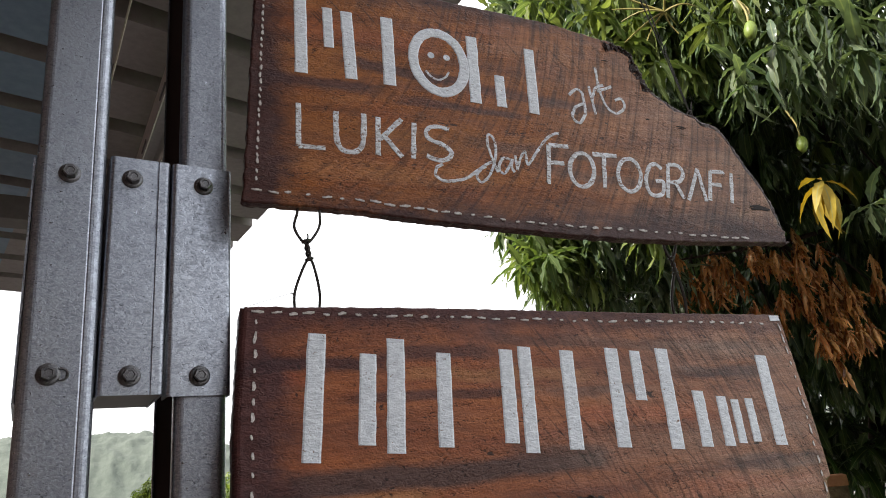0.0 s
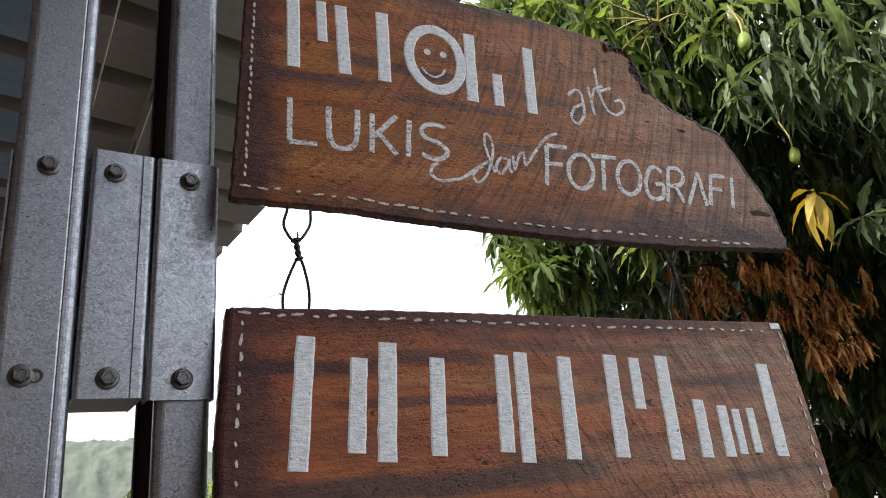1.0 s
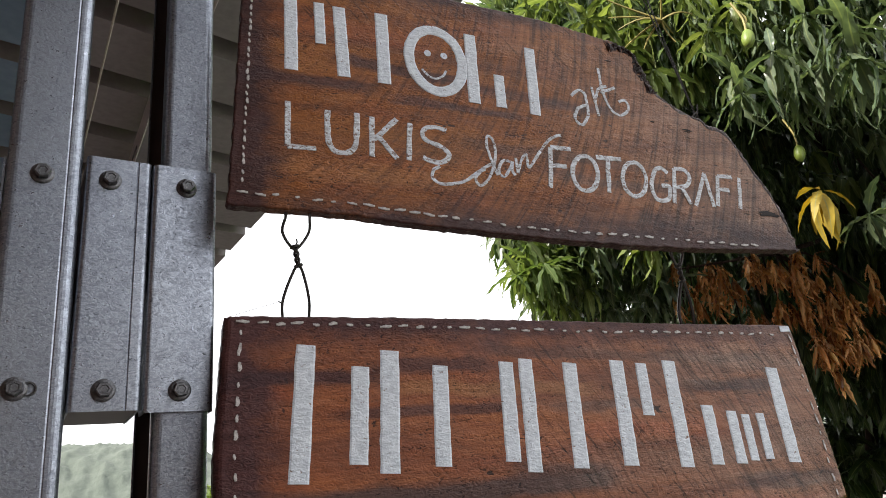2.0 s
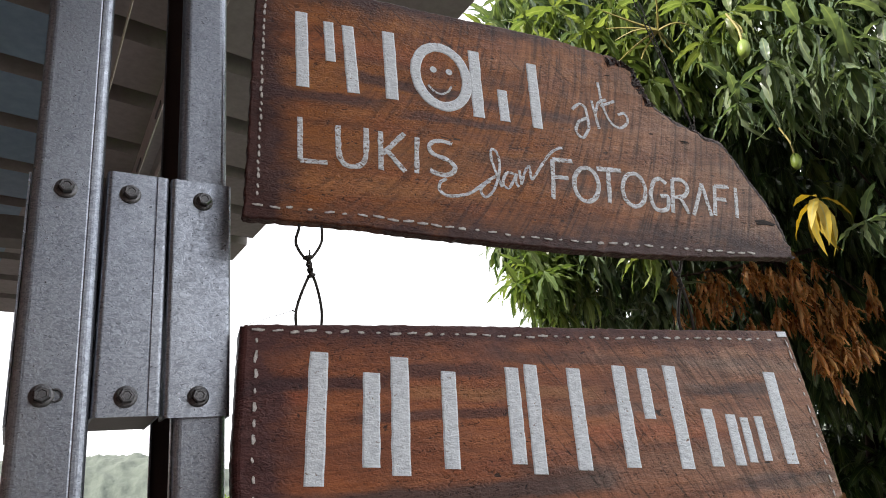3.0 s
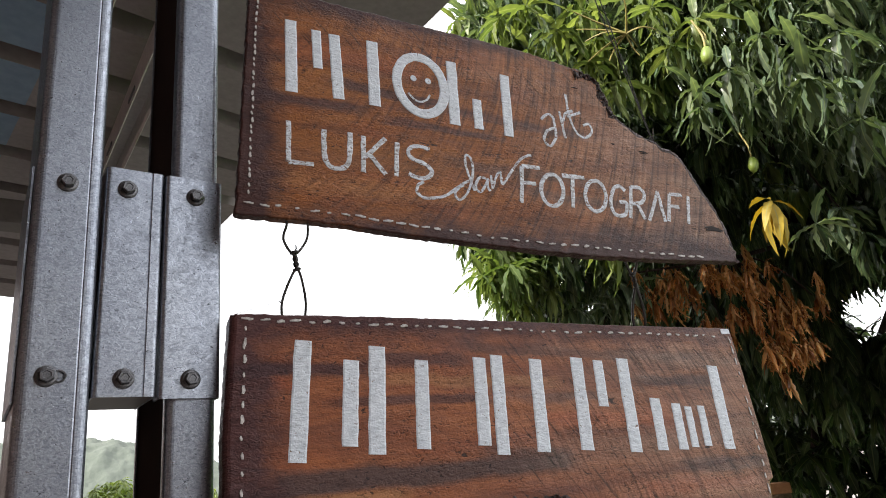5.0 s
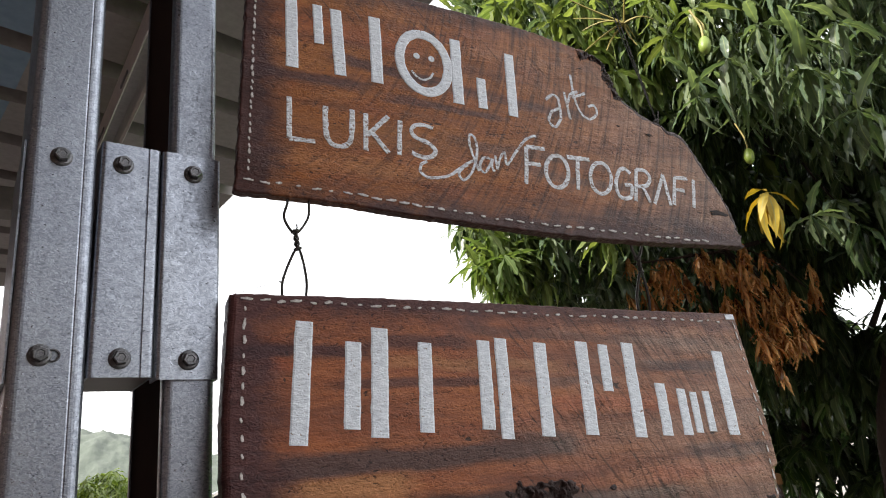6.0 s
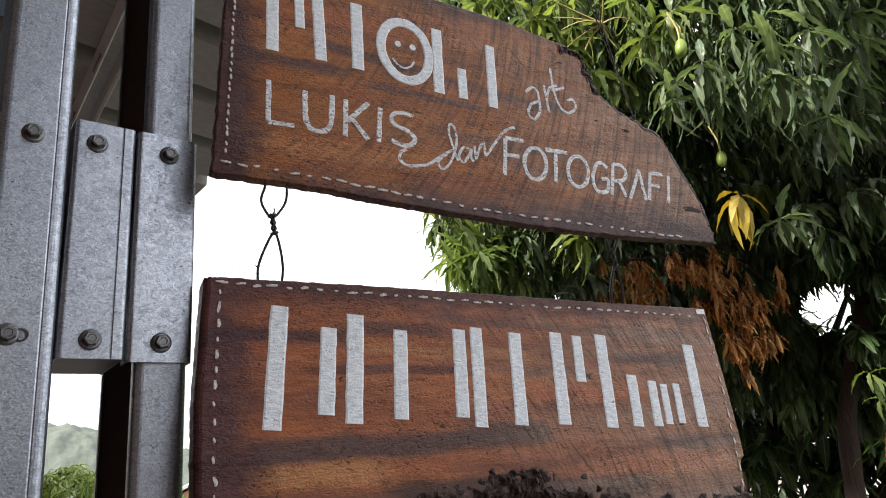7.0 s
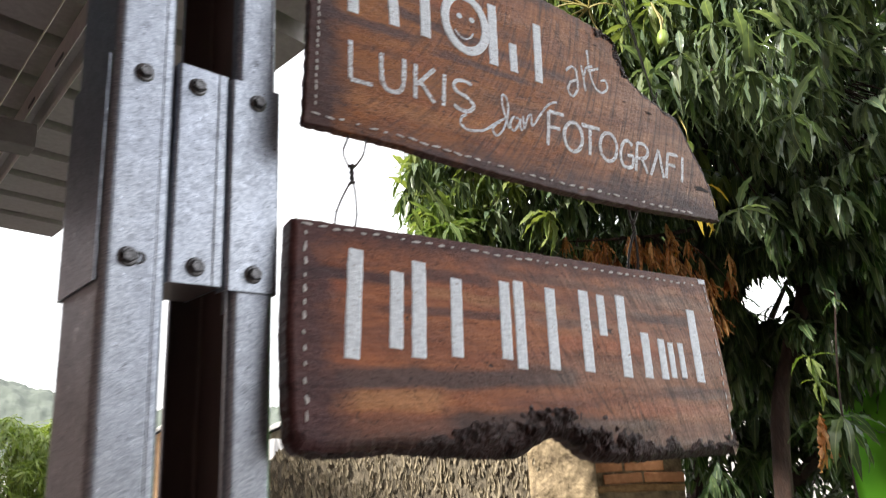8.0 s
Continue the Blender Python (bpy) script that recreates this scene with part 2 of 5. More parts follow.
STEEL = galvanised("galvanised_steel")
# brown reflection and shade inside the channels, put into the colour
INNER = plain("reflection_brown_steel", (0.105, 0.074, 0.068), (0.185, 0.134, 0.122), 30, 0.42, 0.2, 0.0005, (1, 1, 0.3), 0.35)
DARK_STEEL = plain("dark_painted_steel", (0.085, 0.072, 0.068), (0.15, 0.128, 0.12), 50, 0.5, 0.1, 0.001, metal=0.2)
STEEL_SIDE = plain("roof_steel", (0.24, 0.218, 0.217), (0.35, 0.318, 0.315), 60, 0.6, 0.1, 0.001, metal=0.2)
PURLIN = plain("purlin_steel", (0.52, 0.49, 0.49), (0.72, 0.69, 0.68), 90, 0.5, 0.1, 0.001)
SCREW = plain("screw_steel", (0.06, 0.06, 0.065), (0.24, 0.24, 0.25), 900, 0.38, 0.4, 0.0003, metal=0.85)
CHAR = (0.055, 0.032, 0.030)
MAROON, UMBER, TAN, EMBER = (0.092, 0.038, 0.040), (0.120, 0.066, 0.058), (0.60, 0.275, 0.110), (0.58, 0.150, 0.055)
# streaks along the grain: from, to, height, half width (mm), tilt, strength, tone
WOOD_A = painted_wood("stained_plank", (-0.203, None, 0.094, -0.084), (-0.04, 0.19), (0.33, -0.15), 0.0, (
    (-150, -70, 20, 5, -0.05, 0.8, MAROON), (-215, -140, 3, 5, -0.03, 0.75, MAROON), (-120, -30, -4, 4, -0.06, 0.7, MAROON), (-60, 60, 14, 4, -0.05, 0.5, MAROON),
    (-70, 60, -30, 5, -0.06, 0.5, UMBER), (60, 165, -70, 6, -0.06, 0.6, MAROON), (-200, -60, -60, 7, -0.04, 0.35, TAN), (-190, -90, 48, 8, -0.02, 0.4, EMBER),
    (-160, 10, 90, 9, -0.09, 0.6, MAROON), (0, 130, -46, 4, -0.06, 0.5, UMBER),
), 0.68, (0.48, 0.162, 0.034), -0.12, (52, 0.048, -0.25), 0.58, 0.62)
WOOD_B = painted_wood("stained_plank_dark", (-0.168, None, 0.036, None), (-0.02, 0.28), (0.45, 0.22), 4.3, (
    (-188, -104, 9, 5, 0.0, 0.9, MAROON), (-105, -30, 15, 5, 0.0, 0.7, MAROON), (-125, -20, -13, 4, -0.02, 0.75, MAROON), (-170, 40, -60, 7, -0.02, 0.92, UMBER), (112, 200, -2, 5, -0.03, 0.9, MAROON),
    (135, 225, -68, 5, -0.03, 0.88, MAROON), (20, 90, -14, 4, -0.04, 0.6, UMBER), (-190, 230, -98, 11, -0.05, 0.6, UMBER), (-160, -85, -76, 8, -0.03, 0.85, TAN), (95, 205, -79, 5, -0.04, 0.8, EMBER),
    (-175, -152, 0, 4, 0.0, 0.85, EMBER), (30, 130, -30, 6, -0.03, 0.6, EMBER), (-90, 40, -2, 4, -0.04, 0.5, TAN), (-30, 200, 22, 4, -0.05, 0.55, UMBER), (-20, 40, -52, 5, -0.05, 0.7, UMBER), (-80, 120, -92, 9, -0.06, 0.8, CHAR), (-195, 228, -112, 11, -0.06, 0.9, CHAR),
), 0.74, (0.50, 0.165, 0.056), 0.03, (55, -0.2, -0.01), 0.42)
BARK = plain("charred_bark", (0.010, 0.006, 0.006), (0.14, 0.078, 0.070), 240, 0.36, 0.9, 0.003)
SPLIT = plain("dark_split", (0.008, 0.006, 0.006), (0.03, 0.02, 0.018), 300, 0.8)
GREYBARK = plain("weathered_bark", (0.09, 0.075, 0.075), (0.50, 0.45, 0.455), 420, 0.75, 0.6, 0.0009)
WHITE = worn_paint("white_brush_paint", (0.62, 0.675, 0.74), (0.86, 0.92, 0.985), 0.30)
THIN = worn_paint("thin_white_paint", (0.42, 0.42, 0.43), (0.84, 0.885, 0.94), 0.385)
DASH = plain("cream_brush_paint", (0.26, 0.22, 0.205), (0.80, 0.78, 0.76), 520, 0.5, 0.8, 0.0008)
WIRE = plain("iron_wire", (0.03, 0.028, 0.027), (0.10, 0.09, 0.085), 700, 0.5, 0.3, 0.0003, metal=0.6)


# ---- building helpers ----
def solid(bm, name, material, smooth=False):
    bmesh.ops.recalc_face_normals(bm, faces=bm.faces)
    mesh = bpy.data.meshes.new(name)
    bm.to_mesh(mesh)
    bm.free()
    mesh.materials.append(material)
    if smooth:
        mesh.shade_smooth()
    return mesh


def part(name, bm, material, parent, label="", m=None, smooth=False):
    """One mesh object under a thing or a part."""
    ob = new(name, bm if isinstance(bm, bpy.types.Mesh) else solid(bm, name, material, smooth))
    ob.parent = parent
    if m is not None:
        ob.matrix_basis = m
    return tagged(ob, label)


def thing(name, label, category, m=None, group="", kind=""):
    ob = new(name)
    ob.empty_display_size = 0.05
    if m is not None:
        ob.matrix_basis = m
    return tagged(ob, label, category, group, kind)


def single(name, bm, material, label, category, m=None, group="", kind="", smooth=False):
    ob = new(name, solid(bm, name, material, smooth))
    if m is not None:
        ob.matrix_basis = m
    return tagged(ob, label, category, group, kind)


def tube(bm, pts, radius, seg=8, cap=True):
    """A round rod along pts; radius is one number or one for each point."""
    pts = [Vector(p) for p in pts]
    radii = radius if isinstance(radius, (list, tuple)) else [radius] * len(pts)
    rings, side = [], None
    for i, p in enumerate(pts):
        d = (pts[min(i + 1, len(pts) - 1)] - pts[max(i - 1, 0)]).normalized()
        if side is None:
            side = d.orthogonal().normalized()
        side = (side - d * side.dot(d)).normalized()
        up = d.cross(side)
        rings.append([bm.verts.new(p + radii[i] * (math.cos(a) * side + math.sin(a) * up)) for a in (2 * math.pi * k / seg for k in range(seg))])
    for a, b in zip(rings, rings[1:]):
        for k in range(seg):
            bm.faces.new((a[k], a[(k + 1) % seg], b[(k + 1) % seg], b[k]))
    if cap:
        bm.faces.new(rings[0][::-1])
        bm.faces.new(rings[-1])


def block(bm, lo, hi, bevel=0.0):
    made = bmesh.ops.create_cube(bm, size=1.0, matrix=Matrix.LocRotScale([(a + b) / 2 for a, b in zip(lo, hi)], None, [b - a for a, b in zip(lo, hi)]))
    if bevel:
        edges = {e for v in made["verts"] for e in v.link_edges}
        bmesh.ops.bevel(bm, geom=list(edges), offset=bevel, segments=2, affect="EDGES", profile=0.6)


def smooth_line(pts, step, closed=False):
    """Points about step apart on a Catmull-Rom curve through pts."""
    pts = [np.array(p, float) for p in pts]
    n, out = len(pts), []
    for i in range(n if closed else n - 1):
        a, b, c, d = (pts[(i + k) % n] if closed else pts[min(max(i + k, 0), n - 1)] for k in (-1, 0, 1, 2))
        many = max(1, round(float(np.linalg.norm(c - b)) / step))
        for k in range(many):
            t = k / many
            out.append(0.5 * (2 * b + (c - a) * t + (2 * a - 5 * b + 4 * c - d) * t * t + (3 * b - a - 3 * c + d) * t**3))
    return out if closed else out + [pts[-1]]


def profile_sheet(line, thick):
    """The closed outline of a bent sheet whose middle follows line (x, y)."""
    one, two = [], []
    for i, p in enumerate(line):
        d = (Vector(line[min(i + 1, len(line) - 1)]) - Vector(line[max(i - 1, 0)])).normalized()
        n = Vector((-d.y, d.x)) * thick / 2
        one.append(Vector(p) + n)
        two.append(Vector(p) - n)
    return one + two[::-1]


def extrude(bm, outline, lo, hi, axis=2):
    """A prism of the outline; its ends are closed by strips, for outlines of bent sheets."""
    n = len(outline)

    def at(p, h):
        return (p[0], p[1], h) if axis == 2 else ((p[0], h, p[1]) if axis == 1 else (h, p[0], p[1]))

    a, b = ([bm.verts.new(at(p, h)) for p in outline] for h in (lo, hi))
    for i in range(n):
        bm.faces.new((a[i], a[(i + 1) % n], b[(i + 1) % n], b[i]))
    for i in range(n // 2 - 1):
        for ring in (a, b):
            bm.faces.new((ring[i], ring[i + 1], ring[n - 2 - i], ring[n - 1 - i]))


def rounded(corners, radius, steps=7):
    """An open line with its inner corners rounded."""
    out = [Vector(corners[0])]
    for a, b, c in zip(corners, corners[1:], corners[2:]):
        a, b, c = Vector(a), Vector(b), Vector(c)
        p, q = b + (a - b).normalized() * radius, b + (c - b).normalized() * radius
        for k in range(steps + 1):
            t = k / steps
            out.append((1 - t) ** 2 * p + 2 * t * (1 - t) * b + t * t * q)
    return out + [Vector(corners[-1])]


def channel(width, depth, lip, opens, groove=0.0):
    """Line of a lipped C section: web on one side, flanges to front and back, its front face at y = 0."""
    w = width / 2
    s = -1 if opens == "left" else 1
    line = rounded([(s * w, lip), (s * w, 0), (-s * w, 0), (-s * w, depth), (s * w, depth), (s * w, depth - lip)], 0.0046)
    if groove:
        out = []
        for a, b in zip(line, line[1:]):
            out.append(a)
            if abs(a.y) < 1e-6 and abs(b.y) < 1e-6 and abs(a.x - b.x) > width / 2:
                d = 1 if b.x > a.x else -1
                for off, deep in ((-0.0007, 0), (0, 0.0003), (0.0007, 0)):
                    out.append(Vector((groove + d * off, deep)))
        line = out + [line[-1]]
    return line


# ---- ground, hills and far things ----
GROUND = plain("dry_earth", (0.14, 0.131, 0.120), (0.25, 0.237, 0.219), 3, 0.9, 0.5, 0.02)
# the hill's haze is put into these greyed, close tones
HILL = plain("haze_tinted_woods", (0.058, 0.074, 0.060), (0.100, 0.116, 0.098), 0.25, 0.95, 0.6, 1.0)
BRICK = plain("old_brick", (0.40, 0.165, 0.075), (0.68, 0.36, 0.18), 30, 0.85, 0.6, 0.004)
PLASTER = plain("peeling_plaster", (0.026, 0.023, 0.017), (0.28, 0.235, 0.165), 34, 0.85, 1.0, 0.03, (1, 1, 0.5))
CREAM = plain("cream_limewash", (0.07, 0.048, 0.028), (0.46, 0.36, 0.22), 26, 0.85, 1.0, 0.02)
ORANGE = plain("ochre_render", (0.34, 0.20, 0.11), (0.55, 0.36, 0.21), 6, 0.85, 0.5, 0.01)
ROOFGREY = plain("weathered_sheet_roof", (0.30, 0.29, 0.28), (0.55, 0.54, 0.52), 4, 0.7, 0.3, 0.01)
GREEN = plain("green_plastic_sheet", (0.14, 0.46, 0.018), (0.20, 0.56, 0.03), 3, 0.45, 0.2, 0.003)
TRUNK = plain("mango_bark", (0.010, 0.005, 0.0035), (0.046, 0.022, 0.014), 38, 0.9, 1.0, 0.02, (1, 1, 0.3))

bm = bmesh.new()
rings = []
for r in (0.0, 3, 8, 20, 60, 200, 700, 3000):
    count = 1 if r == 0 else 48
    rings.append([bm.verts.new((r * math.cos(a), r * math.sin(a), 0.02 * noise.noise((r * math.cos(a), r * math.sin(a), 0)) if r < 100 else 0)) for a in (2 * math.pi * k / count for k in range(count))])
for k in range(48):
    bm.faces.new((rings[0][0], rings[1][k], rings[1][(k + 1) % 48]))
    for a, b in zip(rings[1:], rings[2:]):
        bm.faces.new((a[k], b[k], b[(k + 1) % 48], a[(k + 1) % 48]))
single("ground", bm, GROUND, "pale dry bare earth with sparse grit", "ground", kind="structure")

# a wooded ridge far behind, higher to the left
bm = bmesh.new()
cols, rows = 700, 44
grid = []
for i in range(cols):
    far_on = i * 220 / cols
    az = radians(-30 + 110 * i / (cols - 1))
    crest = 34 + 4 * noise.noise((far_on * 0.035, 3.0, 0)) - 18 * max(0.0, min(1.0, (math.degrees(az) - 9) / 9))
    line = []
    for j in range(rows):
        t = j / (rows - 1)
        r = 260 + 90 * t
        crowns = max(0.0, 1 - 1.5 * noise.voronoi((far_on * 1.3, t * 16, 1.0))[0][0])
        z = crest * math.sin(t * math.pi / 2) + (1.6 * noise.noise((far_on * 0.5, t * 9, 1)) + 0.8 * crowns + 0.5 * noise.noise((far_on * 6, t * 60, 5))) * min(1, 4 * t)
        line.append(bm.verts.new((r * math.sin(az), r * math.cos(az), z)))
    grid.append(line)
for a, b in zip(grid, grid[1:]):
    for j in range(rows - 1):
        bm.faces.new((a[j], b[j], b[j + 1], a[j + 1]))
single("backdrop", bm, HILL, "distant wooded hill, haze put into its greyed colour", "hill", kind="structure", smooth=True)


# unseen walls and ceiling left of and behind the camera, added to block light
BLOCKER = plain("brown_blocker", (0.17, 0.100, 0.078), (0.26, 0.165, 0.135), 4, 0.8, 0.3, 0.004)
bm = bmesh.new()
block(bm, (-1.30, -4.2, 0), (-1.15, 14.0, 4.6), 0.01)
single("wall_house", bm, BLOCKER, "unseen brown wall added to block the sun", "wall", kind="structure")
bm = bmesh.new()
block(bm, (-1.148, -4.0, 2.86), (0.34, 0.28, 2.95), 0.01)
single("ceiling_porch", bm, BLOCKER, "unseen dark ceiling added to darken the post tops", "ceiling", kind="structure")
bm = bmesh.new()
block(bm, (-1.148, -4.2, 0), (1.20, -4.05, 2.858), 0.01)
single("wall_back", bm, BLOCKER, "unseen brown back wall added to darken post reflections", "wall", kind="structure")


# ---- canopy roof ----
ROOF_AT = Matrix(((-0.9930, 0.1148, 0.0274, 0.622), (-0.1148, -0.9934, 0.0032, 0.762), (0.0276, 0.0, 0.9996, 2.372), (0, 0, 0, 1)))
PITCH = 0.208
BLUE_SHEET = plain("bluish_roof_sheet", (0.14, 0.22, 0.33), (0.22, 0.32, 0.45), 40, 0.5, 0.1, 0.001)


def roof_sheets():
    """Ribbed steel sheets; local x runs up the ribs from the eave, local -y across them."""
    roof = thing("canopy_roof", "grey ribbed steel canopy roof on purlins", "roof", ROOF_AT)
    for sheet in range(3):
        first, last = sheet * 4, min(sheet * 4 + 4, 10.82)
        lift = 0.0012 * (sheet % 2)
        line = [(first * PITCH + 0.004, lift)]
        for k in range(first + 1, int(last) + 1):
            for dy, dz in ((-0.054, 0.0), (-0.048, 0.052), (-0.003, 0.052), (0.004, 0.0)):
                line.append((k * PITCH + dy, dz + lift))
        line.append((last * PITCH + 0.012, lift))
        outline = profile_sheet(line, 0.0009)
        n = len(outline)
        ribbed = [max(p[1], q[1]) > 0.02 for p, q in zip(line, line[1:])]
        for start, end, drop, material, label in ((None, 0.56, 0.0, STEEL_SIDE, ""), (0.53, 1.75, 0.0015, BLUE_SHEET, "bluish grey roof sheet with beige ribs")):
            bm = bmesh.new()
            a = [bm.verts.new((-0.072 * p.x if start is None else start, -p.x, p.y - drop)) for p in outline]
            b = [bm.verts.new((end, -p.x, p.y - drop)) for p in outline]
            for i in range(n):
                face = bm.faces.new((a[i], a[(i + 1) % n], b[(i + 1) % n], b[i]))
                j = i if i < n // 2 else n - 2 - i
                face.material_index = int(0 <= j < len(ribbed) and ribbed[j])
            for i in range(n // 2 - 1):
                for ring in (a, b):
                    bm.faces.new((ring[i], ring[i + 1], ring[n - 2 - i], ring[n - 1 - i]))
            ob = part("roof_sheet", bm, material, roof, label)
            ob.data.materials.append(STEEL_SIDE)
    return roof


roof_sheets()


def purlin(x, y0, y1, z, width=0.04, depth=0.06, slots=True):
    """A slotted light-steel purlin under the sheets, running away from the posts."""
    ob = thing("purlin", "light steel channel purlin under the canopy", "purlin", group="canopy purlins")
    bm = bmesh.new()
    line = rounded([(-0.4 * width, -0.35 * depth), (-width / 2, -depth / 2), (-width / 2, depth / 2), (width / 2, depth / 2), (width / 2, -depth / 2), (0.4 * width, -0.35 * depth)], 0.003)
    extrude(bm, [(x + p.x, z + p.y) for p in profile_sheet(line, 0.0012)], y0, y1, axis=1)
    part("channel", bm, PURLIN, ob)
    if slots:
        for k in range(int((y1 - y0) / 0.24)):
            bm = bmesh.new()
            y = y0 + 0.15 + 0.24 * k
            block(bm, (x - width / 2 - 0.0030, y, z - 0.020), (x - width / 2 - 0.0008, y + 0.06, z - 0.012), 0.0006)
            part("slot", bm, SCREW, ob)
    return ob


purlin(0.193, 0.80, 3.0, 2.325)
purlin(-1.0, 0.80, 3.0, 2.34)
bm = bmesh.new()
block(bm, (-1.15, 1.76, 2.225), (0.20, 1.83, 2.285), 0.002)
single("cross_beam", bm, DARK_STEEL, "dark steel cross beam under the canopy purlins", "beam")
bm = bmesh.new()
block(bm, (-1.15, 0.46, 2.235), (0.12, 0.50, 2.285), 0.002)
for x in (-1.1,):
    block(bm, (x, 0.50, 2.24), (x + 0.04, 2.9, 2.283), 0.002)
single("canopy_frame", bm, STEEL_SIDE, "steel frame carrying the canopy from the posts", "frame")
bm = bmesh.new()
tube(bm, [(0.062 - 0.0022 * k, 0.482 + 0.13 * k, 2.079 - 0.001 * k) for k in range(11)] + [(0.036, 1.795, 2.226)], 0.0013, 6)
single("cord", bm, plain("pale_cord", (0.4, 0.36, 0.3), (0.6, 0.56, 0.5), 300, 0.8), "thin pale cord under the canopy", "cord")


# ---- steel posts and their connector ----
FACE = 0.4015  # the plane of the posts' front faces


def hex_screw(parent, x, z, y=FACE, turn=0.0, extra=False):
    """Hex-head self-drilling screw with its flanged washer, seated on a face towards -y."""
    at = Matrix.Translation((x, y, z)) @ pose(0, 0, 0, 90, 0, 0) @ pose(0, 0, 0, 0, 0, turn)
    bm = bmesh.new()
    rings = []
    for r, h in ((0.0058, 0.0), (0.0058, 0.0008), (0.0050, 0.0014), (0.0042, 0.0016)):
        rings.append([bm.verts.new((r * math.cos(a), r * math.sin(a), h)) for a in (2 * math.pi * k / 24 for k in range(24))])
    for a, b in zip(rings, rings[1:]):
        for k in range(24):
            bm.faces.new((a[k], a[(k + 1) % 24], b[(k + 1) % 24], b[k]))
    bm.faces.new(rings[0][::-1])
    bm.faces.new(rings[-1])
    screw = part("screw", bm, SCREW, parent, "dull hex-head roofing screw", at)
    bm = bmesh.new()
    rings = []
    for r, h in ((0.0042, 0.0014), (0.0042, 0.0048), (0.0036, 0.0054), (0.0024, 0.0054), (0.0020, 0.0048)):
        count = 6
        rings.append([bm.verts.new((r * math.cos(a), r * math.sin(a), h)) for a in (2 * math.pi * k / count for k in range(count))])
    for a, b in zip(rings, rings[1:]):
        for k in range(6):
            bm.faces.new((a[k], a[(k + 1) % 6], b[(k + 1) % 6], b[k]))
    bm.faces.new(rings[-1])
    part("screw_head", bm, SCREW, screw)
    if extra:
        bm = bmesh.new()
        tube(bm, [(0.0048 + 0.0030 * math.cos(a), -0.0036 + 0.0030 * math.sin(a), 0.0012) for a in (0.4 * k - 2.6 for k in range(11))], 0.0007, 6)
        part("swarf", bm, SCREW, screw, "curl of drilled metal")
    return screw


def steel_post(x, width, opens, groove, lean, label, turn=0.0, back=0.0, depth=0.076):
    post = thing("steel_post", label, "post", Matrix.Translation((x, FACE + back, 1.68)) @ pose(0, 0, 0, 0, lean, turn))
    bm = bmesh.new()
    outline = profile_sheet(channel(width, depth, 0.009, opens, groove), 0.0011)
    extrude(bm, outline, -1.69, 0.60)
    half = len(outline) // 2
    # inward faces get the darker brown that stands in for reflected surroundings
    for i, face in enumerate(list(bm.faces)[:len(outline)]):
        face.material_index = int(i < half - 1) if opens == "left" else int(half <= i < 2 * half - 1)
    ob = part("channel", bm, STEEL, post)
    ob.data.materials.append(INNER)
    return post


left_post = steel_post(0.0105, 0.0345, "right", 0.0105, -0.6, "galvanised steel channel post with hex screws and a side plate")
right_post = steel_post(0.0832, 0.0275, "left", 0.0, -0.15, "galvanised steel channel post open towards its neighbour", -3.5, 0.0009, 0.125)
hex_screw(left_post, -0.0011, 0.0545, -0.0006, 10)
hex_screw(left_post, -0.0042, -0.0605, -0.0006, 35, True)
# plate screwed to the outer side of the left post
bm = bmesh.new()
line = rounded([(-0.0188, 0.006), (-0.0188, 0.082), (-0.0060, 0.082)], 0.003)
extrude(bm, profile_sheet(line, 0.0012), -0.074, 0.065)
part("side_plate", bm, STEEL, left_post, "galvanised plate lapped over the side of the post")

# short connector between the posts: a middle channel and a sleeve round the right post
bracket = thing("post_connector", "short galvanised channel pieces screwed across two posts", "bracket", Matrix.Translation((0, FACE, 0)))
bm = bmesh.new()
line = rounded([(0.0300, 0.055), (0.0300, 0.0), (0.0625, 0.0), (0.0625, 0.055)], 0.0022)
groove_line = []
for a, b in zip(line, line[1:]):
    groove_line.append(a)
    if abs(a.y) < 1e-6 and abs(b.y) < 1e-6 and abs(a.x - b.x) > 0.015:
        groove_line += [Vector((0.0552, 0)), Vector((0.0559, 0.0005)), Vector((0.0566, 0))]
extrude(bm, profile_sheet(groove_line + [line[-1]], 0.0011), 1.6078, 1.7495)
middle = part("middle_channel", bm, STEEL, bracket)
bm = bmesh.new()
block(bm, (0.0306, 0.0535, 1.6082), (0.0619, 0.0547, 1.7490))
part("back_plate", bm, STEEL, bracket)
# added plate: the dark underside of the channel is put into its colour
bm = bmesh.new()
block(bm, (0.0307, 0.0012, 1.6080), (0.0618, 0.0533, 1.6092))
part("bottom_plate", bm, INNER, bracket, "brown plate added below the channel for its dark underside")
bm = bmesh.new()
line = rounded([(0.0645, 0.012), (0.0645, -0.0016), (0.0990, -0.0016), (0.0990, 0.079)], 0.0022)
extrude(bm, profile_sheet(line, 0.0011), 1.6062, 1.7490)
sleeve = part("sleeve", bm, STEEL, bracket)
hex_screw(middle, 0.0417, 1.7356, -0.0006, 20)
hex_screw(middle, 0.0453, 1.6181, -0.0006, 5)
hex_screw(sleeve, 0.0823, 1.7360, -0.0022, 50)
hex_screw(sleeve, 0.0818, 1.6173, -0.0022, 12)

# arm across the posts, from which the boards hang
bm = bmesh.new()
extrude(bm, [(0.3605 + p.x, 2.11 + p.y) for p in profile_sheet(rounded([(0.038, 0.036), (0.0, 0.036), (0.0, -0.036), (0.038, -0.036)], 0.002), 0.0011)], -0.05, 0.47, axis=0)
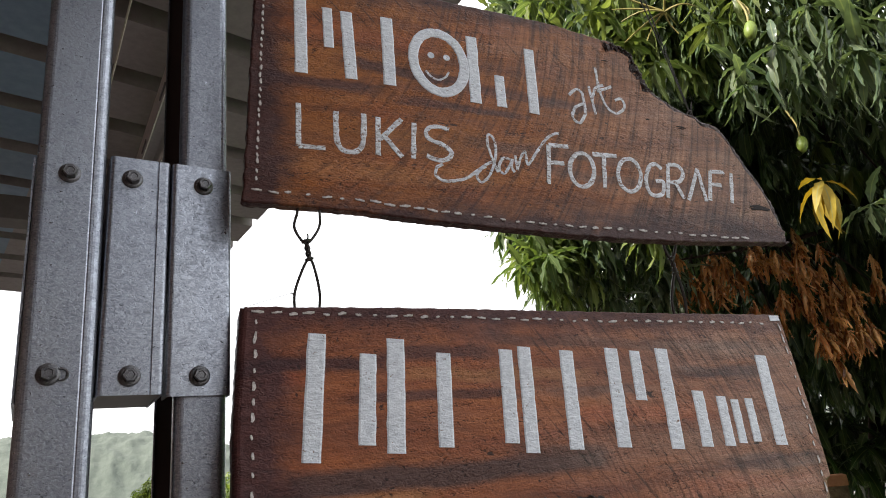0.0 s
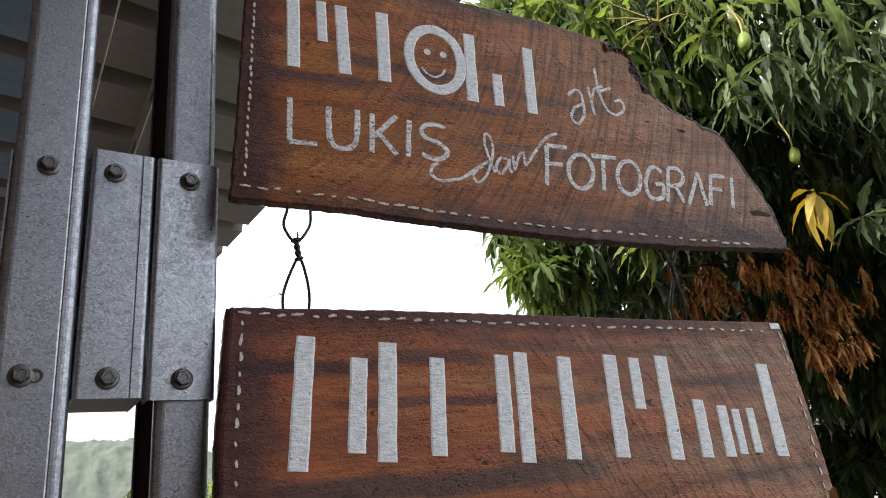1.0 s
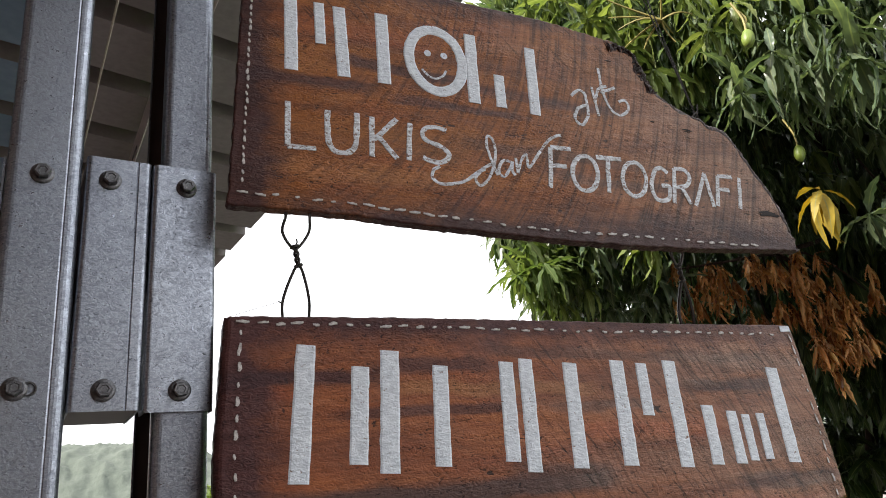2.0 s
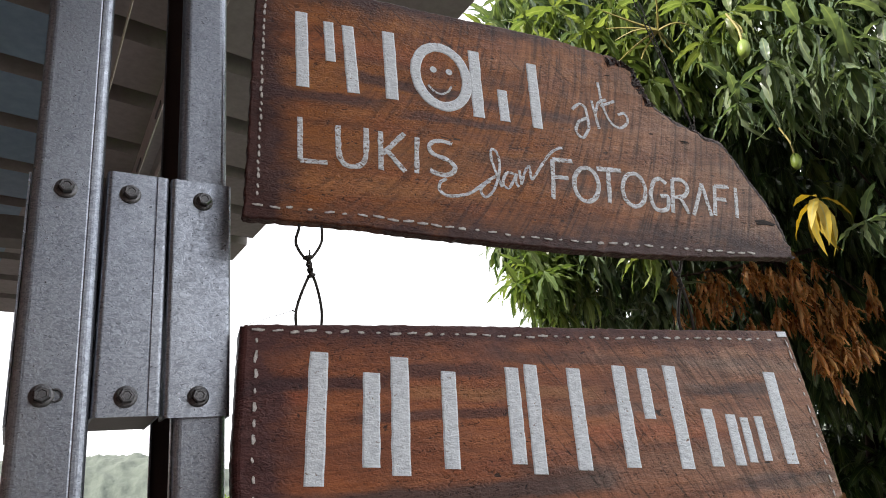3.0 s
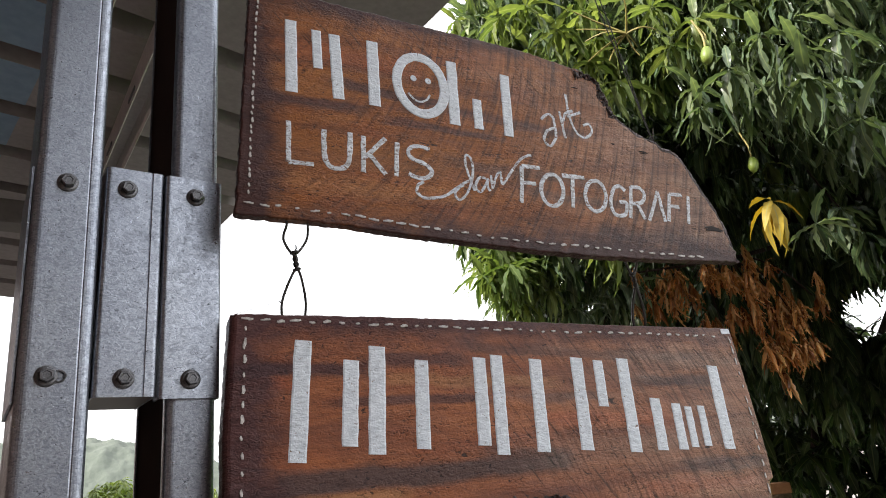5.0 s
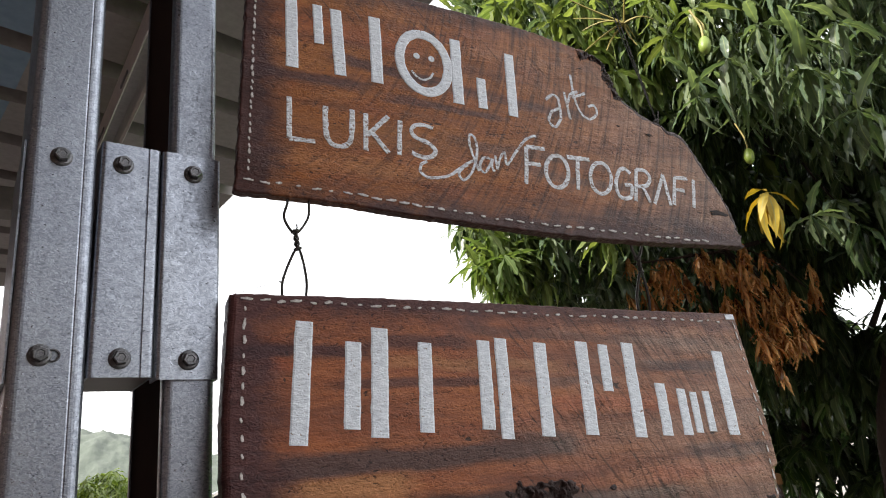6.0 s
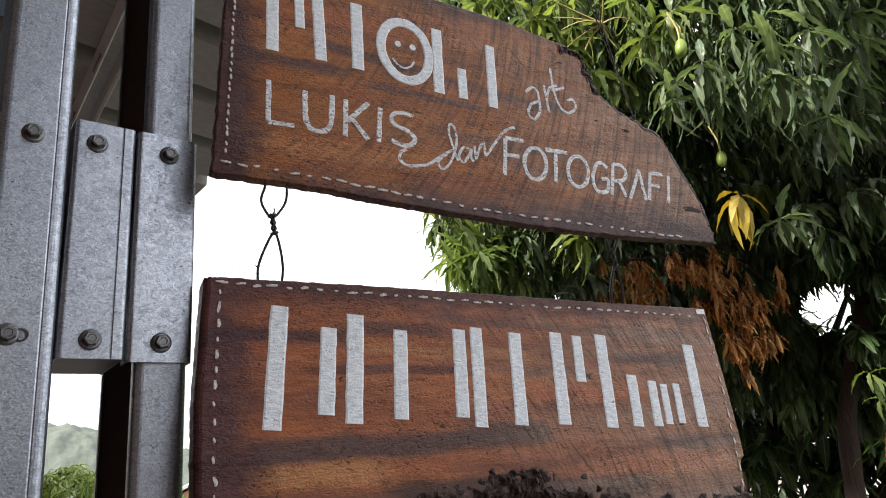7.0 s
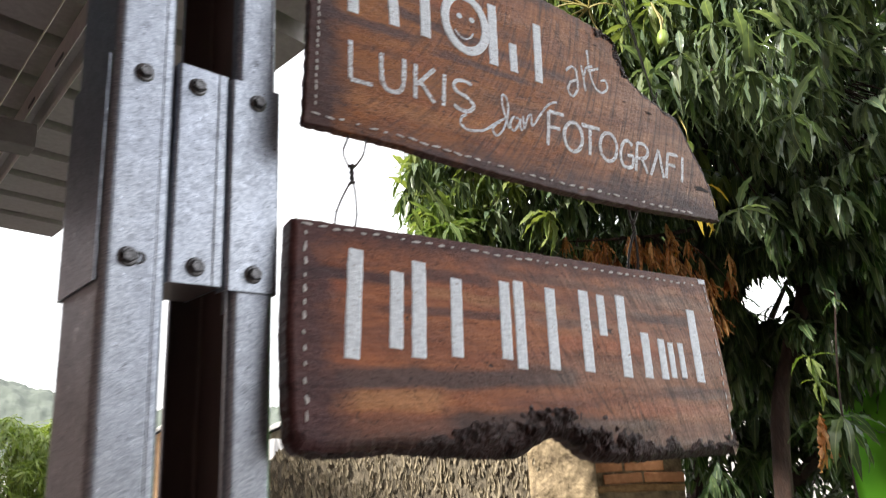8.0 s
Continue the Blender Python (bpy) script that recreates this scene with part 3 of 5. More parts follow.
single("sign_arm", bm, STEEL, "galvanised channel arm screwed across the posts", "arm")

# ---- the two hanging boards ----
BOARD_A = pose(0.3160, 0.3265, 1.7936, -1.56, 0, -10.62)
BOARD_B = pose(0.2853, 0.3488, 1.6094, -5.40, 0, -9.84)


def board_body(outline, thick, edge, rough, seed):
    """A plank from its outline in metres. edge(u, v) is how far its face rounds off, rough(u, v) how ragged its rim is."""
    line = smooth_line(outline, 0.0025, True)
    n = len(line)
    rim, inner = [], []
    for i, p in enumerate(line):
        d = line[(i + 1) % n] - line[i - 1]
        out = np.array([d[1], -d[0]]) / (np.linalg.norm(d) + 1e-9)
        r = rough(*p)
        p = p + out * r * (noise.noise((p[0] * 160, p[1] * 160, seed)) + 0.6 * noise.noise((p[0] * 480, p[1] * 480, seed)))
        rim.append((p, out))
    bm = bmesh.new()
    loops = []
    for inset, depth in ((1.0, 0.0), (0.62, 0.12), (0.28, 0.38), (0.0, 1.0)):
        loops.append([bm.verts.new((p[0] - out[0] * inset * edge(*p), depth * 0.9 * edge(*p), p[1] - out[1] * inset * edge(*p))) for p, out in rim])
    loops.append([bm.verts.new((p[0], thick - 0.001, p[1])) for p, out in rim])
    loops.append([bm.verts.new((p[0] - out[0] * 0.001, thick, p[1] - out[1] * 0.001)) for p, out in rim])
    for a, b in zip(loops, loops[1:]):
        for i in range(n):
            bm.faces.new((a[i], a[(i + 1) % n], b[(i + 1) % n], b[i]))
    for ring in (loops[0], loops[-1]):
        edges = [bm.edges.get((ring[i], ring[(i + 1) % n])) for i in range(n)]
        bmesh.ops.triangle_fill(bm, edges=edges, use_beauty=True)
    return bm


def mm(*pts):
    return [(x / 1000, z / 1000) for x, z in pts]


def corner(a, b, c, r=2.0):
    """Three points that keep a corner sharp in a smooth outline."""
    a, b, c = (np.array(p, float) for p in (a, b, c))
    return [tuple(b + (a - b) / np.linalg.norm(a - b) * r), tuple(b + (a + c - 2 * b) / np.linalg.norm(a + c - 2 * b) * 0.3), tuple(b + (c - b) / np.linalg.norm(c - b) * r)]


TL, BL, BR = (-212, 103), (-222, -80), (197, -95)
outline_a = mm(
    *corner((-174, 101), TL, BL), *corner(TL, BL, BR), (-159, -82.5), (-124, -86), (-60, -90.5), (14, -95), (95, -96.5),
    *corner((95, -96.5), BR, (200, -82), 5), (200, -82), (197, -66), (190, -46), (179, -25), (169, -5), (161, 7), (152, 12), (145.5, 12.5), (142.5, 12), (139, 17.5), (128, 20.5), (116, 26.5), (102, 36), (97, 44), (95, 55), (90.5, 66), (88.5, 71.5), (81, 78), (70, 80.5), (53, 82), (24, 87.5), (-3, 90.5), (-75, 94.5), (-148, 99.5),
)
TLB, TRB, BRB = (-187.6, 46.6), (231.7, 37.2), (222, -124.5)
outline_b = mm(
    *corner((0, 42), TLB, (-192.5, -34)), (-191.5, -10), (-192.5, -34), (-191.8, -84), (-187, -101), (-148, -104.5), (-124, -104), (-74, -109.5), (-33, -113),
    (-18, -110), (-7, -105), (10, -100), (23, -102.5), (36, -111), (48, -118.5), (84, -123), (152, -123.5), *corner((152, -123.5), BRB, TRB, 4), (229.5, -65), *corner((229.5, -65), TRB, (100, 40)), (100, 40), (-60, 44.5),
)


def edge_a(u, v):
    return 0.0060 if u > 0.07 and v > -0.085 else 0.0012


def rough_a(u, v):
    return 0.0016 if 0.04 < u and v > -0.085 else 0.0009


def edge_b(u, v):
    return 0.0085 if v < -0.09 else (0.004 if u < -0.185 else 0.0014)


def rough_b(u, v):
    return 0.0016 if v < -0.09 else 0.0006


def brush(bm, pts, width, lift, tall=0.00035, rag=0.12, seed=0.0, taper=False):
    """A painted stroke on a board's face: local x and z, proud of the face towards -y."""
    pts = [np.array(p, float) for p in pts]
    length = sum(float(np.linalg.norm(b - a)) for a, b in zip(pts, pts[1:]))
    n = len(pts)
    rows = []
    for i, p in enumerate(pts):
        d = pts[min(i + 1, n - 1)] - pts[max(i - 1, 0)]
        d = d / (np.linalg.norm(d) + 1e-9)
        out = np.array([-d[1], d[0]])
        w = width / 2 * (1 + rag * noise.noise((p[0] * 260 + seed, p[1] * 260, seed)))
        v = width / 2 * (1 + rag * noise.noise((p[0] * 260 + seed, p[1] * 260, seed + 9)))
        if taper:
            w, v = (k * (0.45 + 0.55 * math.sin(math.pi * min(max(i / (n - 1), 0.08), 0.92))) for k in (w, v))
        rows.append([(p + out * w, -lift), (p + out * w * 0.8, -lift - tall), (p - out * v * 0.8, -lift - tall), (p - out * v, -lift)])
    grid = [[bm.verts.new((q[0], y, q[1])) for q, y in row] for row in rows]
    for a, b in zip(grid, grid[1:]):
        for k in range(3):
            bm.faces.new((a[k], a[k + 1], b[k + 1], b[k]))
    bm.faces.new(grid[0])
    bm.faces.new(grid[-1][::-1])
    return length


def bar(parent, u, v0, v1, width, slant=0.0, label=""):
    """A plain upright painted bar."""
    bm = bmesh.new()
    many = 12
    brush(bm, [((u + slant * (v - v0)) / 1000, v / 1000) for v in (v0 + (v1 - v0) * k / many for k in range(many + 1))], width / 1000, 0.0001, rag=0.10, seed=u * 0.37)
    return part("painted_bar", bm, WHITE, parent, label)


GLYPHS = {
    "L": [[(0, 1), (0, 0), (1, 0)]],
    "U": [[(0, 1), (0.02, 0.35), (0.16, 0.08), (0.5, 0), (0.84, 0.08), (0.98, 0.35), (1, 1)]],
    "K": [[(0, 1), (0, 0)], [(1, 1), (0.08, 0.42)], [(0.2, 0.55), (1, 0)]],
    "I": [[(0, 1), (0, 0)]],
    "S": [[(0.95, 0.92), (0.6, 1), (0.2, 0.95), (0.03, 0.76), (0.2, 0.58), (0.78, 0.42), (1, 0.22), (0.8, 0.03), (0.4, 0), (0.02, 0.1)]],
    "F": [[(0, 0), (0, 1), (1, 1)], [(0, 0.55), (0.78, 0.55)]],
    "O": [[(0.5 + 0.5 * math.sin(a), 0.5 + 0.5 * math.cos(a)) for a in (2 * math.pi * k / 20 for k in range(21))]],
    "T": [[(0, 1), (1, 1)], [(0.46, 1), (0.46, 0)]],
    "G": [[(0.95, 0.86), (0.6, 1), (0.25, 0.92), (0.02, 0.5), (0.2, 0.1), (0.6, 0), (0.98, 0.12), (1, 0.46), (0.58, 0.46)]],
    "R": [[(0, 0), (0, 1)], [(0, 1), (0.6, 0.99), (0.95, 0.8), (0.8, 0.55), (0.4, 0.48), (0.05, 0.48)], [(0.45, 0.48), (1, 0)]],
    "A": [[(0, 0), (0.5, 1)], [(0.5, 1), (1, 0)]],
}


def letter(parent, glyph, u, v, w, h, slant, width):
    """One hand-painted capital, in millimetres on the board's face."""
    bm = bmesh.new()
    for n, stroke in enumerate(GLYPHS[glyph]):
        pts = [((u + w * x + slant * z) / 1000, (v + h * z) / 1000) for x, z in stroke]
        if glyph in "USOGR" and len(pts) > 2:
            pts = smooth_line(pts, 0.0012)
        elif len(pts) > 2:
            for a, b in zip(pts, pts[1:]):
                brush(bm, [np.array(a) + (np.array(b) - np.array(a)) * k / 8 for k in range(9)], width / 1000, 0.0001 + 0.00006 * n, 0.00018, seed=u, rag=0.3)
                n += 1
            continue
        else:
            pts = [np.array(pts[0]) + (np.array(pts[1]) - np.array(pts[0])) * k / 8 for k in range(9)]
        brush(bm, pts, width / 1000, 0.0001 + 0.00006 * n, 0.00018, seed=u, rag=0.3)
    return part("letter", bm, THIN, parent)


def script(parent, width, *strokes):
    """A letter of flowing handwriting."""
    bm = bmesh.new()
    for n, stroke in enumerate(strokes):
        brush(bm, smooth_line(mm(*stroke), 0.0008), width / 1000, 0.0001 + 0.00006 * n, 0.00018, seed=stroke[0][0], rag=0.35)
    return part("script_letter", bm, THIN, parent)


def dash_meshes():
    made = []
    for k in range(5):
        bm = bmesh.new()
        half = 0.0032 * (0.42 + 0.18 * k)
        brush(bm, [(-half + 2 * half * i / 6, 0.0003 * noise.noise((i, k, 3.3))) for i in range(7)], 0.0016 + 0.0003 * (k % 3), 0.0001, 0.0005, 0.6, k * 3.1, True)
        made.append(solid(bm, "dash", DASH))
    return made


DASHES = dash_meshes()


def stitches(parent, pts, pitch, rng, sizes=5):
    """Painted stitches along a line on a board's face, in millimetres."""
    line = smooth_line(mm(*pts), 0.001)
    run, due = 0.0, 0.0
    for a, b in zip(line, line[1:]):
        d = b - a
        run += float(np.linalg.norm(d))
        if run >= due:
            due = run + pitch / 1000 * rng.uniform(0.86, 1.14)
            ob = part("painted_dash", DASHES[rng.randrange(sizes)], DASH, parent)
            ob.matrix_basis = Matrix.Translation((a[0] + rng.uniform(-0.0004, 0.0004), 0, a[1] + rng.uniform(-0.0006, 0.0006))) @ pose(0, 0, 0, 0, -math.degrees(math.atan2(d[1], d[0])) + rng.uniform(-9, 9), 0)


def knot(parent, u, v, size, name="knot"):
    """A small dark split or knot in the face."""
    bm = bmesh.new()
    for k in range(5):
        a = u + size * 0.8 * noise.noise((k * 1.7, u, 2))
        b = v + size * 0.5 * noise.noise((k * 2.3, v, 7))
        brush(bm, mm((a - size * 0.5, b), (a, b + size * 0.05), (a + size * 0.5, b - size * 0.04)), size / 7000, 0.00005 + 0.00003 * k, 0.0002, 0.8, k * 1.3, True)
    return part(name, bm, SPLIT, parent, "dark split in the wood")


rng = random.Random(4)
board_a = thing("hanging_sign", "brown stained wooden plank with white brushed lettering and a live edge", "sign", BOARD_A, "hanging sign boards")
plank = part("plank", board_body(outline_a, 0.0085, edge_a, rough_a, 1.0), WOOD_A, board_a)
# the maker's name: plain painted shapes
for u, v0, v1, w, s in ((-184.5, 15, 76, 8.5, 0.02), (-165, 38, 71, 7, 0.0), (-151, 14.5, 70, 8.5, -0.01), (-124, 13, 70, 9, 0.03), (-60.5, 6, 64, 9, 0.06), (-40, 5, 32, 8, 0.05), (-14, 2, 60, 8.5, 0.08)):
    bar(board_a, u, v0, v1, w, s, "plain white painted bar")
bm = bmesh.new()
brush(bm, [((-85.5 + 19.5 * math.sin(a)) / 1000, (37.5 + 25.5 * math.cos(a)) / 1000) for a in (2 * math.pi * k / 48 for k in range(49))], 0.0078, 0.0001, rag=0.12)
part("painted_ring", bm, WHITE, board_a, "white painted ring with two dots and an arc inside")
for u, v in ((-91.2, 42.5), (-79.2, 42.0)):
    bm = bmesh.new()
    bmesh.ops.create_circle(bm, cap_ends=True, segments=14, radius=0.0026, matrix=Matrix.Translation((u / 1000, -0.0004, v / 1000)) @ pose(0, 0, 0, 90, 0, 0))
    bmesh.ops.solidify(bm, geom=bm.faces[:], thickness=0.0003)
    part("painted_dot", bm, WHITE, board_a)
script(board_a, 1.7, ((-96.5, 29), (-92.5, 24), (-87.5, 22.3), (-82, 25), (-78.8, 29.8)))
for row in (
    ("L", -188.2, -40, 17, 31.5, 1, 3.5), ("U", -164.5, -41.5, 18.5, 29.5, 1.5, 3.7), ("K", -136.8, -42.5, 16.5, 29, 2, 3.6), ("I", -112.6, -43, 0, 27.5, 3, 3.6), ("S", -103.5, -42.5, 18.5, 26, 1.5, 3.4),
    ("F", -12.5, -55.5, 16.5, 32, 5.5, 3.5), ("O", 5.2, -56, 20.5, 28, 4.5, 3.5), ("T", 24.5, -56, 21.5, 28, 5, 3.6), ("O", 46.2, -57.5, 20.5, 28, 5, 3.5), ("G", 70, -60, 16, 27.5, 6, 3.5),
    ("R", 90, -61, 15, 29, 7.5, 3.5), ("A", 109.5, -62, 17, 28.5, 7.5, 3.5), ("F", 130.5, -61, 14.5, 26, 7.5, 3.5), ("I", 152, -62, 0, 27, 7.5, 3.6),
):
    letter(board_a, *row)
script(board_a, 2.3, ((-92, -45.5), (-96.5, -48.5), (-98, -54), (-93, -58), (-84, -57.5), (-74, -54), (-66, -48), (-60, -45)))
script(board_a, 2.1, ((-55, -41), (-62.5, -45.5), (-68, -53), (-65, -57.4), (-58.5, -52), (-53, -41), (-50.5, -30), (-51.5, -21.5), (-55, -19.5), (-56.3, -27), (-54, -40), (-51.5, -49)))
script(board_a, 2.1, ((-40.5, -38), (-46, -37.5), (-50.3, -45.5), (-47, -49.7), (-41.5, -43), (-38.8, -37.5)), ((-38.8, -37.5), (-40, -44.5), (-38.2, -48)))
script(board_a, 2.1, ((-35.8, -34.5), (-36, -46)), ((-36, -46), (-31.5, -35.5), (-27.2, -31), (-27, -41), (-20, -33), (-9, -19.5), (-1, -14), (3.5, -13)))
script(board_a, 2.5, ((19.5, 22.5), (26.5, 28.5), (31.5, 25.5), (31.8, 16), (31, 6.5)), ((31, 16), (22.5, 11.5), (18.8, 2.5), (24, -1.8), (31, 7)))
script(board_a, 2.4, ((39, 33), (39.5, 20), (40, 7.5)), ((39.5, 20), (45, 31.5), (53, 35.5)))
script(board_a, 2.4, ((49, 51.5), (48.5, 34), (50, 21), (55, 12.2), (62, 11), (69, 17.5), (67.5, 24.5), (61, 22.5)), ((46, 29), (60.5, 35)))
stitches(board_a, ((-206, 96), (-210, 20), (-214, -68)), 5.0, rng, 2)
stitches(board_a, ((-214, -72), (-159, -75), (-119, -78.5), (-33, -86), (60, -89.5), (157, -92.5)), 9.4, rng)
knot(board_a, 180, -66, 16)
knot(board_a, 120, 4, 6)
knot(board_a, 60, 60, 4)
knot(board_a, 88, 8, 3)
# bark left on the sloping end: greyed along the slope, dark and cracked in the hollow above it
def bark_strip(pts, wide_most, rough, material, label, seed):
    bm = bmesh.new()
    strip = smooth_line(mm(*pts), 0.0009)
    rows_ = []
    for i, p in enumerate(strip):
        d = strip[min(i + 1, len(strip) - 1)] - strip[max(i - 1, 0)]
        out = np.array([d[1], -d[0]]) / np.linalg.norm(d)
        out = -out if out[0] + out[1] < 0 else out
        wide = wide_most * (0.75 + 0.7 * noise.noise((p[0] * 70, p[1] * 70, seed))) * min(1.0, 4 * math.sin(math.pi * (0.02 + 0.96 * i / (len(strip) - 1))))
        row = []
        for k in range(9):
            t = k / 8
            ridge = abs(noise.noise((p[0] * 420, p[1] * 420, k * 0.5 + seed))) + 0.5 * noise.noise((p[0] * 900, p[1] * 900, k * 0.9))
            q = p + out * (0.0016 - wide * t + rough * 0.9 * noise.noise((p[0] * 260, p[1] * 260, k * 0.7 + seed)))
            row.append(bm.verts.new((q[0], 0.0050 * max(0.0, 1 - t * wide / 0.0058) ** 2 + 0.0004 - (0.0006 + rough * ridge) * math.sin(math.pi * t), q[1])))
        rows_.append(row)
    for a, b in zip(rows_, rows_[1:]):
        for k in range(8):
            bm.faces.new((a[k], a[k + 1], b[k + 1], b[k]))
    bmesh.ops.solidify(bm, geom=bm.faces[:], thickness=-0.0008)
    return part("bark_edge", bm, material, board_a, label)


bark_strip(((97, 43), (102, 36), (116, 26.5), (128, 20.5), (139, 17.5), (145, 12.5), (152, 12), (161, 7), (169, -5), (179, -25), (190, -46), (197, -66), (199, -84)), 0.008, 0.0009, GREYBARK, "rough grey bark on the live edge", 4.0)
bark_strip(((30, 86.5), (53, 82), (64, 81)), 0.006, 0.0008, GREYBARK, "rough grey bark on the live edge", 7.0)
bark_strip(((60, 81), (70, 80.5), (81, 78), (88.5, 71.5), (90.5, 66), (95, 55), (97, 44), (101, 36.5)), 0.0135, 0.0026, BARK, "dark cracked bark in the hollow of the edge", 9.0)

board_b = thing("hanging_sign", "dark stained wooden plank with white bars and charred bark edge", "sign", BOARD_B, "hanging sign boards")
part("plank", board_body(outline_b, 0.020, edge_b, rough_b, 5.0), WOOD_B, board_b)
for u, v0, v1, w in (
    (-151, -46, 28.5, 11), (-118.5, -39, 15, 10.5), (-101.5, -45, 24, 11.5), (-70, -44, 14, 10), (-26, -45, 15, 10), (-13, -52, 16.5, 10), (19, -52.5, 13, 10.5), (55.5, -54, 13.5, 11),
    (78, -24, 11, 9), (98, -58.5, 12, 11), (123.5, -59, -20, 10), (143.5, -60, -25, 9), (155.5, -59, -28, 7.5), (169, -59, -28, 7.5), (190.5, -63, 4, 11.5),
):
    bar(board_b, u, v0, v1, w, 0.10)
stitches(board_b, ((-178, 42.3), (-93, 39.2), (31, 34.8), (214, 29.8)), 9.6, rng)
stitches(board_b, ((-179, 36), (-181, 0), (-182.5, -45), (-182, -90)), 9.4, rng)
stitches(board_b, ((227, 26), (224.5, -30), (219, -85), (216, -108)), 10.0, random.Random(8))
bm = bmesh.new()
block(bm, (0.2195, -0.0006, 0.0315), (0.2295, -0.0001, 0.0360), 0.0002)
part("paint_patch", bm, WHITE, board_b, "white painted corner patch")

# charred bark along the lower edge, thickest under the middle
bm = bmesh.new()
cols, tall = 420, 34
lower = [p for p in smooth_line(outline_b, 0.001, True) if p[1] < -0.098]
grid = []
for i in range(cols):
    u = -0.187 + 0.4095 * i / (cols - 1)
    base = min(lower, key=lambda p: abs(p[0] - u))[1]
    hump = math.exp(-(((u - 0.005) / 0.098) ** 4)) * (1 - 2.2 * max(0.0, u))
    crest = base + 0.0055 + 0.003 * noise.noise((u * 40, 0.1, 2))
    crest = max(crest, -0.100 + 0.030 * hump + 0.003 * noise.noise((u * 45, 0.3, 2)) * min(1, 4 * hump))
    row = []
    for k in range(tall):
        t = k / (tall - 1)
        v = base - 0.0015 + (crest - base) * t
        cell = noise.voronoi((u * 150 + 2 * noise.noise((u * 60, v * 60, 0)), v * 130, 2.0))[0]
        lump = max(0.0, 1 - 1.3 * cell[0]) * min(1.0, 4 * (cell[1] - cell[0]))
        grit = abs(noise.noise((u * 520, v * 420, 8))) + 0.6 * noise.noise((u * 900, v * 900, 3))
        bare = 0.45 * noise.noise((u * 55, v * 80, 11)) + 0.30 * noise.noise((u * 150, v * 240, 5)) + 0.50 + 0.20 * hump - 1.15 * t**1.4
        cover = max(-1.0, min(1.0, 3.0 * bare))
        y = 0.0077 * (1 - min(1.0, (v - base + 0.0015) / 0.0090)) ** 2 + 0.0006 - cover * (0.0016 + 0.0052 * lump * (0.2 + 0.8 * hump) + 0.0012 * grit * (0.3 + 0.7 * hump))
        row.append(bm.verts.new((u + 0.001 * noise.noise((u * 300, v * 300, 1)), y, v + 0.001 * noise.noise((u * 300, v * 300, 9)))))
    grid.append(row)
for a, b in zip(grid, grid[1:]):
    for k in range(tall - 1):
        bm.faces.new((a[k], a[k + 1], b[k + 1], b[k]))
bmesh.ops.solidify(bm, geom=bm.faces[:], thickness=-0.003)
part("bark_edge", bm, BARK, board_b, "charred lumpy bark along the lower edge")


# ---- wires ----
def spot(m, u, y, v):
    return m @ Vector((u / 1000, y, v / 1000))


def twisted(bm, a, b, r, turns, radius):
    """Two strands twisted round one another from a to b."""
    a, b = Vector(a), Vector(b)
    d = (b - a).normalized()
    s = d.orthogonal().normalized()
    for phase in (0, math.pi):
        tube(bm, [a + (b - a) * k / 24 + r * (math.cos(phase + turns * 2 * math.pi * k / 24) * s + math.sin(phase + turns * 2 * math.pi * k / 24) * d.cross(s)) for k in range(25)], radius, 6)


